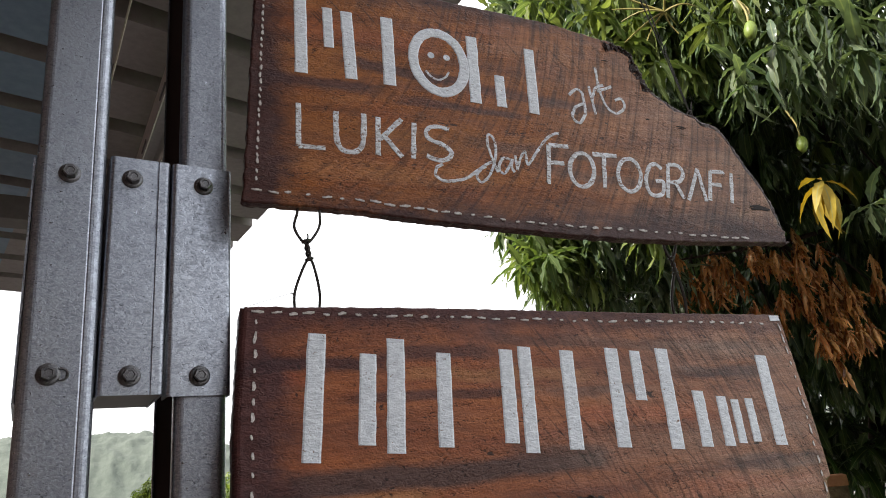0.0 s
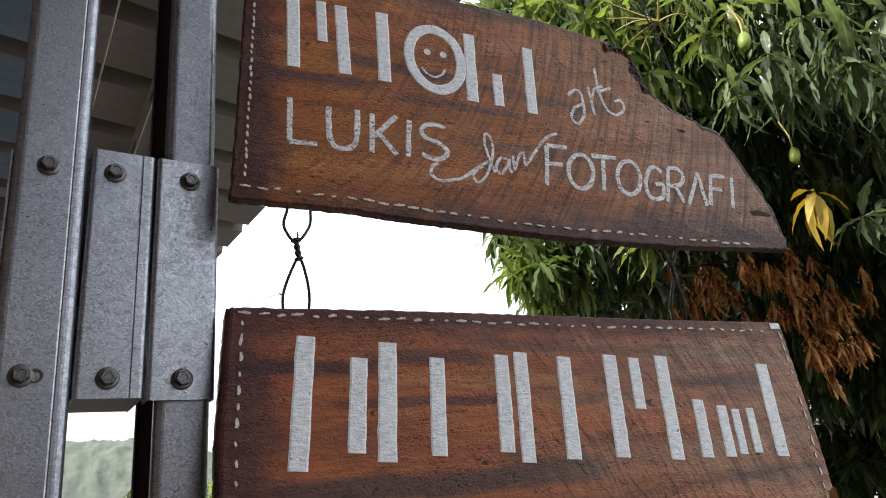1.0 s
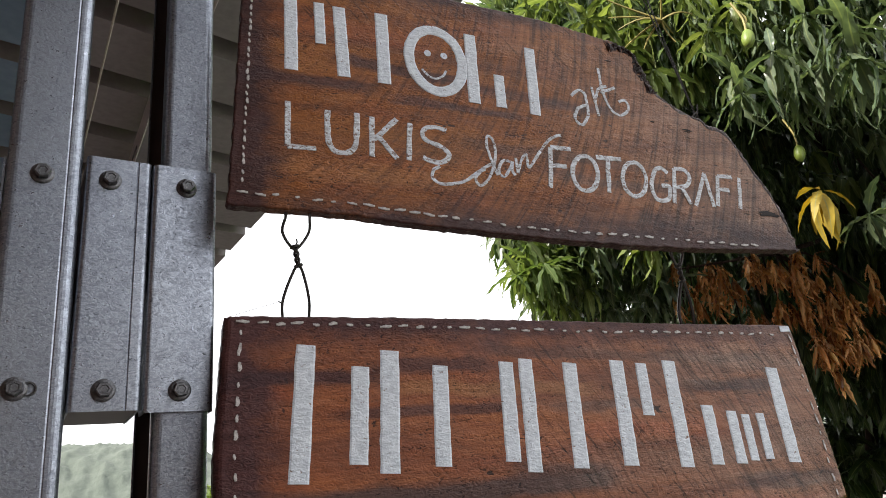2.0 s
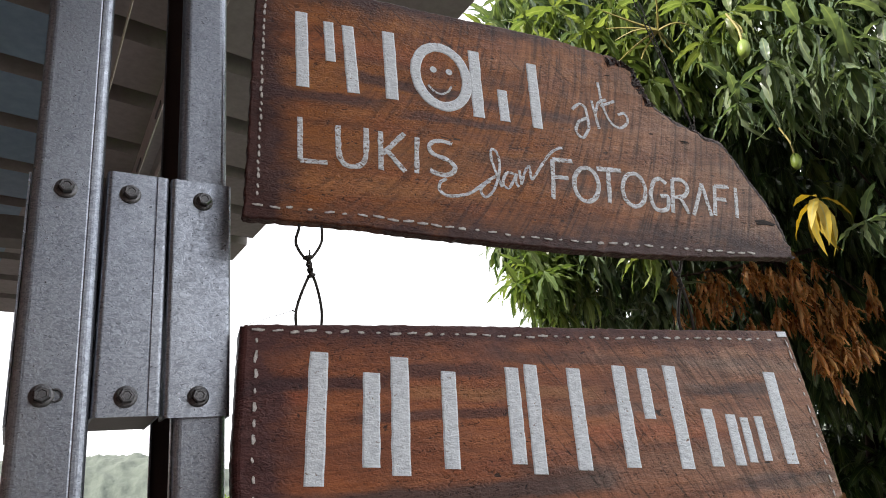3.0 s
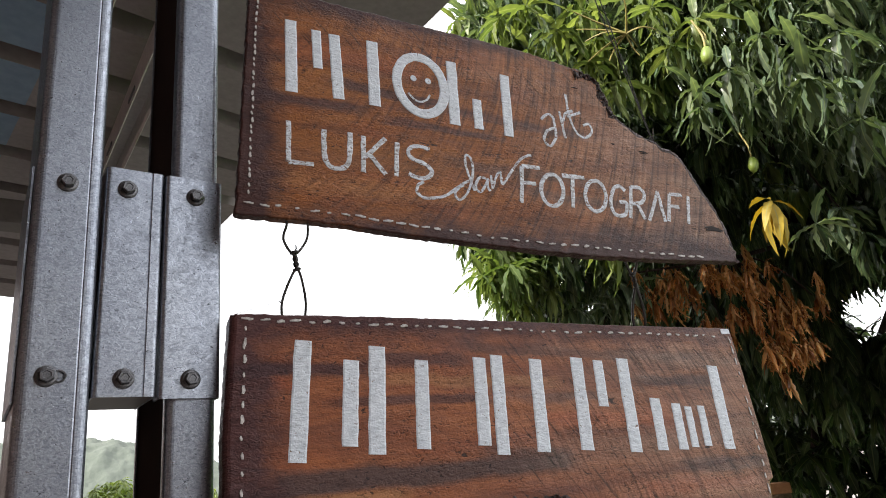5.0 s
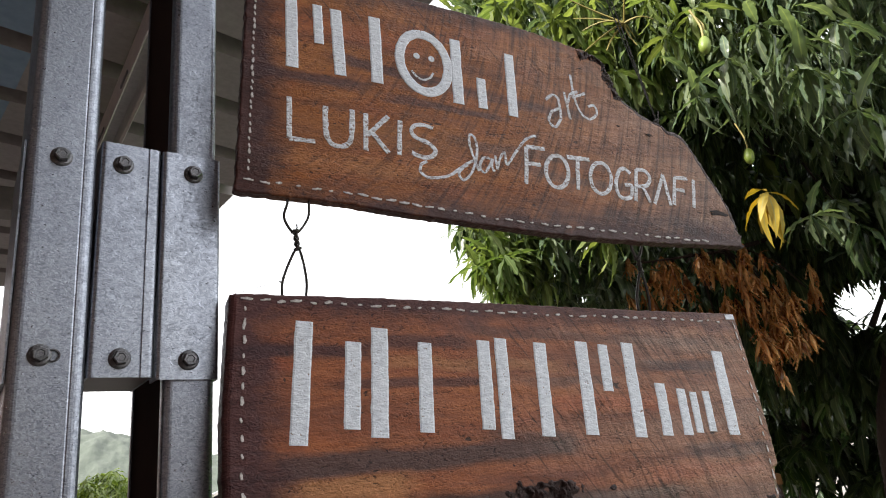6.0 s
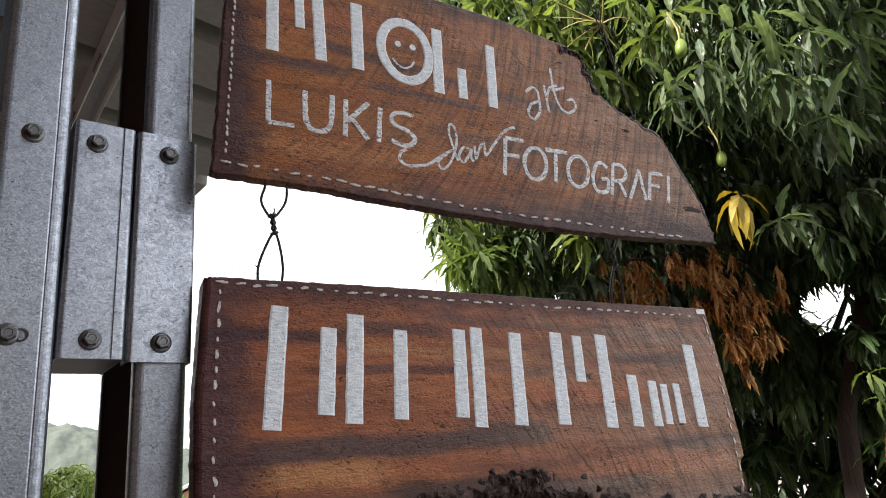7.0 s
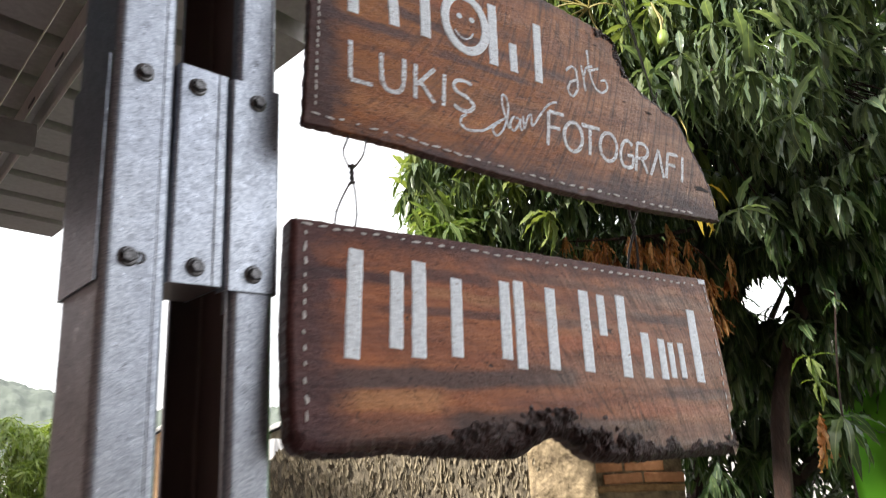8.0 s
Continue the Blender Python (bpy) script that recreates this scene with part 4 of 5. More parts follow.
def hanger(u_top, u_low, spread, label, gauge=0.00085):
    """Wire loop from the upper board, a short twisted link, and a second loop down to the lower board."""
    ob = thing("wire_hanger", label, "wire", group="wire hangers")
    top = [spot(BOARD_A, u_top + s * spread, 0.0045, -83 - 0.02 * (u_top + 222)) for s in (-0.55, 0.5)]
    low = [spot(BOARD_B, u_low + s * spread, 0.009, 44 - 0.022 * (u_low + 187)) for s in (-0.55, 0.55)]
    high, deep = (top[0] + top[1]) / 2, (low[0] + low[1]) / 2
    upper = high * 0.73 + deep * 0.27 + Vector((-0.0015, 0, 0))
    lower = high * 0.56 + deep * 0.44 + Vector((0.0008, 0, 0))
    bm = bmesh.new()
    w = spread * 0.00042
    bend = [top[0] + Vector((0, 0, 0.004)), top[0], top[0] * 0.35 + upper * 0.65 + Vector((-w, 0, 0.002)), upper + Vector((-0.4 * w, 0, -0.0005)), upper + Vector((0.4 * w, 0, -0.0005)), top[1] * 0.35 + upper * 0.65 + Vector((w, 0, 0.003)), top[1], top[1] + Vector((0, 0, 0.004))]
    tube(bm, [Vector(p) for p in smooth_line(bend, 0.002)], gauge, 6)
    part("upper_loop", bm, WIRE, ob)
    bm = bmesh.new()
    arc = [low[0] - Vector((0, 0, 0.004)), low[0], low[0] * 0.62 + lower * 0.38 + Vector((-0.0040, 0, 0)), lower * 0.8 + low[0] * 0.2 + Vector((-0.0022, 0, 0.001)), lower, lower * 0.8 + low[1] * 0.2 + Vector((0.0022, 0, 0.001)), low[1] * 0.6 + lower * 0.4 + Vector((0.0030, 0, 0)), low[1], low[1] - Vector((0, 0, 0.004))]
    tube(bm, [Vector(p) for p in smooth_line(arc, 0.002)], gauge, 6)
    barb = low[0] * 0.62 + lower * 0.38 + Vector((-0.0040, 0, 0))
    tube(bm, [barb, barb + Vector((-0.0012, -0.0004, -0.0002)), barb + Vector((-0.0026, -0.0004, 0.0006))], [0.0006, 0.0005, 0.0003], 5)
    part("lower_loop", bm, WIRE, ob)
    bm = bmesh.new()
    twisted(bm, upper + Vector((0, 0, 0.0008)), lower + Vector((0, 0, -0.0002)), 0.0010, 1.6, 0.0010)
    for c, r in ((upper, 0.0021), (lower, 0.0019)):
        tube(bm, [c + Vector((r * math.cos(a), r * math.sin(a), 0.0006 * math.cos(a) - 0.0003)) for a in (0.5 * k for k in range(14))], 0.0009, 6)
    tube(bm, [upper + Vector((0.0005, 0, 0)), upper + Vector((0.0010, -0.0012, 0.0022)), upper + Vector((0.0006, -0.0016, 0.0042))], 0.0005, 5)
    part("twisted_link", bm, WIRE, ob)
    return ob


hanger(-182.5, -147, 13, "thin dark twisted wire hanging between the two boards")
hanger(87, 140, 10, "dark doubled wire hanging between the two boards", 0.0012)
# suspension wires from the arm to the upper board
for u, v, far in ((138, 18, 0.462), (-196, 102, 0.115)):
    ob = thing("suspension_wire", "thin doubled wire from the arm down to the upper board", "wire", group="suspension wires")
    foot = spot(BOARD_A, u, 0.004, v)
    bm = bmesh.new()
    for s in (-1, 1):
        head = Vector((far + 0.004 * s, 0.3605, 2.146))
        tube(bm, [foot + Vector((0, 0, -0.004)), foot + Vector((0, 0, 0.004)), foot * 0.5 + head * 0.5 + Vector((0.0022 * s, 0, 0)), head], 0.0006, 5)
    part("strand", bm, WIRE, ob)
    bm = bmesh.new()
    tube(bm, [foot + Vector((0.0035 * math.cos(a), 0.001 * math.cos(2 * a), 0.002 + 0.0035 * math.sin(a))) for a in (0.5 * k for k in range(15))], 0.0006, 6)
    tube(bm, [foot + Vector((0.002, 0, 0.004)), foot + Vector((0.001, -0.003, 0.013))], 0.0006, 6)
    part("tie", bm, WIRE, ob)
bm = bmesh.new()
tube(bm, smooth_line([spot(BOARD_B, -186, 0.002, 46), spot(BOARD_B, -170, 0.004, 52), spot(BOARD_B, -156.5, 0.009, 58)], 0.004), 0.0002, 4)
single("spider_thread", bm, plain("spider_silk", (0.22, 0.22, 0.22), (0.4, 0.4, 0.4), 300, 0.5), "fine spider thread at the lower board's corner", "thread")


# ---- garden wall, outbuildings, green sheet ----
def wall_run(a, b, top, thick, material, name, label, lump=0.02, seed=0.0):
    """An old uneven wall from a to b (plan), its crest broken and its face lumpy."""
    a, b = Vector((*a, 0)), Vector((*b, 0))
    d = (b - a).normalized()
    n = Vector((d.y, -d.x, 0))
    long, tall = (b - a).length, 40
    cols = int(long / 0.03)
    bm = bmesh.new()
    grid = []
    for i in range(cols + 1):
        s = i / cols
        crest = top(s) + 0.03 * noise.noise((s * long * 7, seed, 1)) + 0.012 * noise.noise((s * long * 31, seed, 4))
        line = []
        for j in range(tall + 1):
            z = crest * (j / tall) ** 0.6
            p = a + d * s * long + n * (thick / 2 + lump * (noise.noise((s * long * 9, z * 9, seed)) + 0.7 * noise.noise((s * long * 28, z * 20, seed)))) + Vector((0, 0, z))
            line.append(bm.verts.new(p))
        line.append(bm.verts.new(a + d * s * long - n * thick / 2 + Vector((0, 0, crest - 0.01))))
        line.append(bm.verts.new(a + d * s * long - n * thick / 2))
        grid.append(line)
    for p, q in zip(grid, grid[1:]):
        for j in range(len(p) - 1):
            bm.faces.new((p[j], q[j], q[j + 1], p[j + 1]))
    for end in (grid[0], grid[-1]):
        bm.faces.new(end)
    return single(name, bm, material, label, "wall", kind="structure", smooth=True)


garden_wall = wall_run((2.03, 4.30), (3.05, 2.62), lambda s: 1.27 + 0.215 * min(1.0, s / 0.19), 0.14, PLASTER, "wall_garden", "old grey wall with peeling beige plaster and lichen")
wall_run((3.015, 2.690), (3.22, 2.38), lambda s: 1.39 + 0.115 * math.sin(math.pi * min(1, 0.12 + s * 0.9)) ** 0.7, 0.20, CREAM, "wall_stub", "crumbling cream limewashed wall stub", 0.032, 4.0)
# loose curled flakes of plaster on the garden wall
FLAKE = plain("plaster_flake", (0.12, 0.098, 0.064), (0.38, 0.325, 0.225), 60, 0.85, 0.6, 0.004)
rng = random.Random(12)
bm = bmesh.new()
along, out = Vector((0.519, -0.855, 0)), Vector((-0.855, -0.519, 0))
for k in range(900):
    s, z = rng.uniform(0.05, 1.94), rng.uniform(0.85, 1.47)
    if z > 1.25 + 0.215 * min(1.0, s / 0.37):
        continue
    at = Vector((2.03, 4.30, 0)) + along * s + out * rng.uniform(0.080, 0.098) + Vector((0, 0, z))
    tilt, size = rng.uniform(-0.4, 0.4), rng.uniform(0.010, 0.030)
    ring = []
    for j in range(6):
        a = j * math.pi / 3 + rng.uniform(-0.3, 0.3)
        w, h = size * 0.5 * math.cos(a) * rng.uniform(0.6, 1.2), size * 1.7 * math.sin(a) * rng.uniform(0.6, 1.2)
        ring.append(bm.verts.new(at + along * (w * math.cos(tilt) - h * math.sin(tilt)) + Vector((0, 0, w * math.sin(tilt) + h * math.cos(tilt))) + out * (0.25 * size * math.sin(a) + rng.uniform(0, 0.004))))
    mid = bm.verts.new(at - out * 0.006)
    for p, q in zip(ring, ring[1:] + ring[:1]):
        bm.faces.new((mid, p, q))
tagged(part("plaster_flaking", bm, FLAKE, garden_wall), kind="stuff")
brick_wall = tagged(new("wall_brick", solid((lambda b: (block(b, (-0.34, -0.05, 0), (0.24, 0.05, 1.350), 0.004), b)[1])(bmesh.new()), "wall_brick", CREAM)), "low cream plastered wall end topped by worn orange bricks", "wall", kind="structure")
brick_wall.matrix_basis = pose(3.36, 2.21, 0, 0, 0, -52)
bm = bmesh.new()
block(bm, (-0.105, -0.055, -0.026), (0.105, 0.055, 0.026), 0.006)
BRICK_MESH = solid(bm, "brick", BRICK)
rng = random.Random(9)
for course in range(3, 6):
    for k in range(2):
        x = -0.135 + 0.225 * k + (0.05 if course % 2 else -0.05)
        ob = part("brick", BRICK_MESH, BRICK, brick_wall, m=pose(x, -0.006 + rng.uniform(-0.006, 0.006), 1.02 + 0.063 * course, rng.uniform(-2, 2), rng.uniform(-2, 2), rng.uniform(-3, 3)))
# a worn mortar ledge under the bricks
bm = bmesh.new()
block(bm, (-0.345, -0.078, 1.138), (0.245, 0.04, 1.176), 0.010)
bmesh.ops.subdivide_edges(bm, edges=bm.edges[:], cuts=5, use_grid_fill=True)
for v in bm.verts:
    v.co += 0.010 * noise.noise_vector(v.co * 14)
part("ledge", bm, plain("earthy_mortar", (0.15, 0.085, 0.035), (0.46, 0.29, 0.13), 34, 0.9, 0.8, 0.006), brick_wall, "brown earthy mortar ledge")


def gable_house(at, turn, wide, deep, eave, ridge, wall, roof, name, label, windows=2):
    house = thing(name, label, "house", pose(*at, 0, 0, turn))
    bm = bmesh.new()
    outline = [(-wide / 2, 0), (wide / 2, 0), (wide / 2, eave), (0, ridge), (-wide / 2, eave)]
    front, back = ([bm.verts.new((x, y, z)) for x, z in outline] for y in (0, deep))
    bm.faces.new(front)
    bm.faces.new(back[::-1])
    for i in range(5):
        bm.faces.new((front[i], back[i], back[(i + 1) % 5], front[(i + 1) % 5]))
    part("wall", bm, wall, house)
    for s in (-1, 1):
        bm = bmesh.new()
        line = []
        count = int(deep / 0.15)
        run = math.hypot(wide / 2, ridge - eave) + 0.25
        ux, uz = s * (wide / 2), eave - ridge
        k = math.hypot(ux, uz)
        ux, uz = ux / k, uz / k
        rows_ = []
        for i in range(count + 1):
            y = -0.2 + (deep + 0.4) * i / count
            up = 0.05 + (0.02 if i % 2 else 0)
            rows_.append([bm.verts.new((ux * r, y, ridge + uz * r + up + t)) for r in (0, run) for t in (0, 0.06)])
        for p, q in zip(rows_, rows_[1:]):
            for c, e in ((0, 2), (2, 3), (3, 1), (1, 0)):
                bm.faces.new((p[c], p[e], q[e], q[c]))
        for end in (rows_[0], rows_[-1]):
            bm.faces.new([end[i] for i in (0, 2, 3, 1)])
        part("roof", bm, roof, house)
    for w in range(windows):
        x = -wide / 4 + w * wide / 2
        win = part("window", (lambda b: (block(b, (x - 0.3, -0.04, eave * 0.4), (x + 0.3, -0.005, eave * 0.8), 0.01), b)[1])(bmesh.new()), WHITE, house)
        part("pane", (lambda b: (block(b, (x - 0.25, -0.05, eave * 0.43), (x + 0.25, -0.042, eave * 0.77)), b)[1])(bmesh.new()), SCREW, win)
    return house


gable_house((5.2, 14.1, 0), -20, 2.4, 4.0, 1.30, 1.80, ORANGE, ROOFGREY, "outbuilding", "small ochre rendered outbuilding with a pale sheet roof", 0)
gable_house((6.6, 10.4, 0), -30, 3.4, 5.0, 1.35, 1.95, PLASTER, ROOFGREY, "neighbour_house", "low grey house with a weathered corrugated roof", 2)

# white sheet behind the low end of the garden wall
bm = bmesh.new()
grid = []
for i in range(25):
    s = i / 24
    x, y = 2.40 + 0.42 * s, 4.80 - 0.22 * s
    crease = 0.035 * math.sin(s * 17 + 1) + 0.03 * noise.noise((s * 6, 3, 1))
    high = 1.50 + 0.05 * s + 0.015 * math.sin(s * 9)
    grid.append([bm.verts.new((x + 0.3 * crease, y + crease + 0.03 * noise.noise((s * 5, k * 0.5, 7)), 0.02 + (high - 0.02) * k / 16)) for k in range(17)])
for p, q in zip(grid, grid[1:]):
    for k in range(16):
        bm.faces.new((p[k], q[k], q[k + 1], p[k + 1]))
bmesh.ops.solidify(bm, geom=bm.faces[:], thickness=0.002)
single("white_tarpaulin", bm, plain("white_tarpaulin", (0.62, 0.62, 0.63), (0.80, 0.80, 0.80), 9, 0.55, 0.4, 0.01), "crumpled white plastic sheet behind the garden wall", "sheet")

# green plastic sheet hung as a fence behind the tree
bm = bmesh.new()
grid = []
for i in range(60):
    s = i / 59
    x, y = 3.24 + 0.35 * s, 1.07 - 1.8 * s
    fold = 0.05 * math.sin(s * 23) + 0.03 * noise.noise((s * 9, 2, 0))
    top_z = 1.685 + 0.10 * min(1, s * 7) + 0.03 * math.sin(s * 11)
    grid.append([bm.verts.new((x + fold, y + 0.3 * fold * (1 - k / 14), 0.02 + (top_z - 0.02) * k / 14)) for k in range(15)])
for p, q in zip(grid, grid[1:]):
    for k in range(14):
        bm.faces.new((p[k], q[k], q[k + 1], p[k + 1]))
bmesh.ops.solidify(bm, geom=bm.faces[:], thickness=0.002)
single("plastic_fence_sheet", bm, GREEN, "bright green plastic sheet standing as a fence", "sheet", smooth=True)

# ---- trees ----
# leaf green darkened: the shade inside the crown is put into its colour
LEAF = leafy("shaded_mango_leaf", [(0.034, 0.066, 0.030), (0.050, 0.090, 0.038), (0.070, 0.112, 0.045), (0.090, 0.128, 0.050), (0.060, 0.095, 0.048)], (1.3, 1.5, 0.75), 0.34, 0.26)
YOUNG = leafy("young_mango_leaf", [(0.10, 0.150, 0.050), (0.15, 0.200, 0.062), (0.21, 0.250, 0.080), (0.12, 0.168, 0.068)], (1.5, 1.55, 0.75), 0.42, 0.38)
FLUSH = leafy("fresh_mango_leaf", [(0.080, 0.130, 0.048), (0.125, 0.180, 0.062), (0.175, 0.225, 0.090), (0.100, 0.150, 0.062)], (1.35, 1.45, 0.6), 0.38, 0.38)
BUSH = leafy("bush_leaf", [(0.120, 0.175, 0.045), (0.175, 0.235, 0.060), (0.23, 0.28, 0.085)], (1.4, 1.5, 0.5), 0.5, 0.35)
YELLOW = leafy("yellow_mango_leaf", [(0.40, 0.28, 0.03), (0.60, 0.43, 0.05), (0.34, 0.27, 0.05)], (1.2, 1.1, 0.4), 0.6)
# the palest tones put light caught by the curled leaves into the colour
DEAD = leafy("withered_mango_leaf", [(0.16, 0.055, 0.016), (0.52, 0.20, 0.055), (0.90, 0.54, 0.23), (0.26, 0.085, 0.022), (0.84, 0.44, 0.145)], (1.1, 0.9, 0.6), 0.30, 0.34)
# outer leaves paled and blued, daylight and sky sheen put into their colour
OUTER = leafy("lit_mango_leaf", [(0.082, 0.126, 0.080), (0.118, 0.164, 0.100), (0.160, 0.204, 0.128), (0.102, 0.150, 0.098), (0.200, 0.240, 0.150)], (1.4, 1.5, 0.7), 0.31, 0.28)
FRUIT = plain("unripe_mango_skin", (0.11, 0.17, 0.025), (0.22, 0.29, 0.05), 24, 0.48, 0.15, 0.001)
STALK = plain("pale_flower_stalk", (0.20, 0.17, 0.04), (0.34, 0.29, 0.08), 40, 0.6)


def leaf_shape(length, width, droop, wave, curl=0.0, rows_=8, ripple=0.0):
    """A long pointed leaf along +x, folded at the midrib, waved at its margins. Returns points and faces."""
    pts, faces = [], []
    for i in range(rows_ + 1):
        t = i / rows_
        half = width / 2 * max(0.02, math.sin(math.pi * t**0.8) ** 0.8)
        x = length * t * (1 - 0.12 * droop * t)
        z = -droop * length * 0.42 * t * t
        w = wave * width * math.sin(i * (2.1 if rows_ < 9 else 1.7))
        half *= 1 + ripple * math.sin(i * 2.3)
        r = ripple * width * math.cos(i * 2.3)
        pts += [(x, half, z + half * 0.35 + w + r - curl * half), (x, 0, z), (x, -half, z + half * 0.35 - w + r - curl * half)]
    for i in range(rows_):
        for k in (0, 1):
            a = 3 * i + k
            faces.append((a, a + 1, a + 4, a + 3))
    return np.array(pts), np.array(faces)


SHAPES = [leaf_shape(0.18, 0.037, 0.5, 0.12, 0, 8, 0.09), leaf_shape(0.20, 0.039, 0.9, 0.14, 0, 8, 0.10), leaf_shape(0.16, 0.035, 0.25, 0.12, 0, 8, 0.08), leaf_shape(0.21, 0.040, 0.7, 0.16, 0, 8, 0.11)]
WITHERED = [leaf_shape(0.150, 0.022, 1.2, 0.34, 1.7, 14, 0.17), leaf_shape(0.135, 0.018, 0.5, 0.42, 1.0, 14, 0.20), leaf_shape(0.165, 0.023, 1.8, 0.36, 2.1, 14, 0.15)]
ARCHED = [leaf_shape(0.180, 0.037, 1.0, 0.10, 0, 12, 0.10), leaf_shape(0.195, 0.038, 1.4, 0.12, 0, 12, 0.13), leaf_shape(0.165, 0.036, 0.8, 0.08, 0, 12, 0.08), leaf_shape(0.185, 0.035, 1.7, 0.13, 0, 12, 0.14)]
LIMP = [leaf_shape(0.160, 0.036, 1.4, 0.05, 0.2, 12, 0.05), leaf_shape(0.145, 0.036, 1.0, 0.05, 0.1, 12, 0.05), leaf_shape(0.170, 0.034, 1.8, 0.06, 0.3, 12, 0.05)]


def rosette(tip, axis, rng, count, size=1.0, hang=0.55):
    """Poses for the leaves of one whorl at a twig's tip: they spread round the axis, and their tips sink."""
    axis = Vector(axis).normalized()
    side = axis.orthogonal().normalized()
    out = []
    for k in range(count):
        a = 2.4 * k + rng.uniform(-0.4, 0.4)
        rise = rng.uniform(-0.15, 0.55)
        d = (side * math.cos(a) + axis.cross(side) * math.sin(a)) * math.cos(rise) + axis * math.sin(rise)
        d = (d + Vector((0, 0, -hang * rng.uniform(0.4, 1.8)))).normalized()
        y = Vector((0, 0, 1)).cross(d)
        y = y.normalized() if y.length > 0.1 else Vector((1, 0, 0)).cross(d).normalized()
        z = d.cross(y)
        turn = Matrix((d, y, z)).transposed().to_4x4() @ Matrix.Rotation(rng.uniform(-0.5, 0.5), 4, "X")
        s = size * rng.uniform(0.7, 1.15)
        out.append(Matrix.Translation(Vector(tip) + axis * 0.02 * rng.uniform(-1.5, 0.5)) @ turn @ Matrix.Scale(s, 4))
    return out


def star(tip, axis, rng, count, size=1.0, sag=1.0):
    """Poses for a clear whorl: leaves set evenly round the axis, arching outwards and down."""
    axis = Vector(axis).normalized()
    side = axis.orthogonal().normalized()
    out = []
    for k in range(count):
        a = 2.4 * k + rng.uniform(-0.2, 0.2)
        rise = 0.45 - 0.9 * k / count + rng.uniform(-0.12, 0.12)
        d = (side * math.cos(a) + axis.cross(side) * math.sin(a)) * math.cos(rise) + axis * math.sin(rise)
        d = (d + Vector((0, 0, -sag * (0.28 + 0.75 * k / count)))).normalized()
        y = Vector((0, 0, 1)).cross(d)
        y = y.normalized() if y.length > 0.15 else axis.cross(d).normalized()
        turn = Matrix((d, y, d.cross(y))).transposed().to_4x4() @ Matrix.Rotation(rng.uniform(-0.3, 0.3), 4, "X")
        out.append(Matrix.Translation(Vector(tip) - axis * 0.03 * k / count) @ turn @ Matrix.Scale(size * rng.uniform(0.75, 1.1), 4))
    return out


def mark_midrib(mesh):
    """The middle point of every row of a leaf lies on its midrib."""
    values = np.zeros(len(mesh.vertices), dtype=np.float32)
    values[1::3] = 1.0
    mesh.attributes.new("midrib", "FLOAT", "POINT").data.foreach_set("value", values)


def joined_leaves(name, poses, shapes, material, parent, label, rng):
    """All the given leaves as one mesh of uncountable foliage."""
    groups = {i: [] for i in range(len(shapes))}
    for m in poses:
        groups[rng.randrange(len(shapes))].append(np.array(m))
    verts, faces, base = [], [], 0
    for i, (pts, quads) in enumerate(shapes):
        if not groups[i]:
            continue
        mats = np.array(groups[i])
        world = np.einsum("nij,pj->npi", mats[:, :3, :3], pts) + mats[:, None, :3, 3]
        verts.append(world.reshape(-1, 3))
        offs = base + len(pts) * np.arange(len(mats))[:, None, None]
        faces.append((quads[None] + offs).reshape(-1, 4))
        base += len(pts) * len(mats)
    mesh = bpy.data.meshes.new(name)
    mesh.from_pydata(np.concatenate(verts).tolist(), [], np.concatenate(faces).tolist())
    mesh.materials.append(material)
    mark_midrib(mesh)
    mesh.shade_smooth()
    ob = new(name, mesh)
    ob.parent = parent
    return tagged(ob, label, kind="stuff")


def single_leaves(poses, shapes, material, parent, rng, label=""):
    """Leaves that can be told apart: objects of their own on a few shared meshes."""
    meshes = []
    for pts, quads in shapes:
        mesh = bpy.data.meshes.new("leaf")
        mesh.from_pydata(pts.tolist(), [], quads.tolist())
        mesh.materials.append(material)
        mark_midrib(mesh)
        mesh.shade_smooth()
        meshes.append(mesh)
    for m in poses:
        part("leaf", rng.choice(meshes), material, parent, label, m)


def bent(a, b, sag, rng, many=7):
    a, b = Vector(a), Vector(b)
    off = Vector((rng.uniform(-1, 1), rng.uniform(-1, 1), rng.uniform(0.2, 1))) * sag
    return [a + (b - a) * t + off * math.sin(math.pi * t) for t in (k / (many - 1) for k in range(many))]


rng = random.Random(21)
tree = thing("mango_tree", "large leafy mango tree with hanging green fruit", "tree")
bm = bmesh.new()
trunk_line = smooth_line([(2.83, 1.26, -0.05), (2.83, 1.24, 0.8), (2.85, 1.18, 1.5), (2.93, 1.11, 1.8), (3.03, 1.05, 2.1), (3.10, 1.20, 2.7)], 0.06)
tube(bm, trunk_line, [0.042 - 0.0003 * k + 0.010 * noise.noise((k * 0.3, 2, 0)) for k in range(len(trunk_line))], 18)
CENTRE, RADII = Vector((2.95, 1.62, 2.98)), (1.42, 1.45, 1.32)
limb_ends = []
for k in range(11):
    a, e = 2 * math.pi * k / 11 + 0.3, rng.uniform(0.2, 0.9)
    end = CENTRE + Vector((RADII[0] * math.cos(a) * math.cos(e), RADII[1] * math.sin(a) * math.cos(e), RADII[2] * math.sin(e))) * 0.72
    pts = bent((3.02, 1.20, 2.15 + 0.05 * k), end, 0.12, rng, 9)
    tube(bm, pts, [0.040 - 0.0035 * i for i in range(9)], 8)
    limb_ends += pts[4:]
trunk = part("trunk", bm, TRUNK, tree, "dark brown bark", smooth=True)

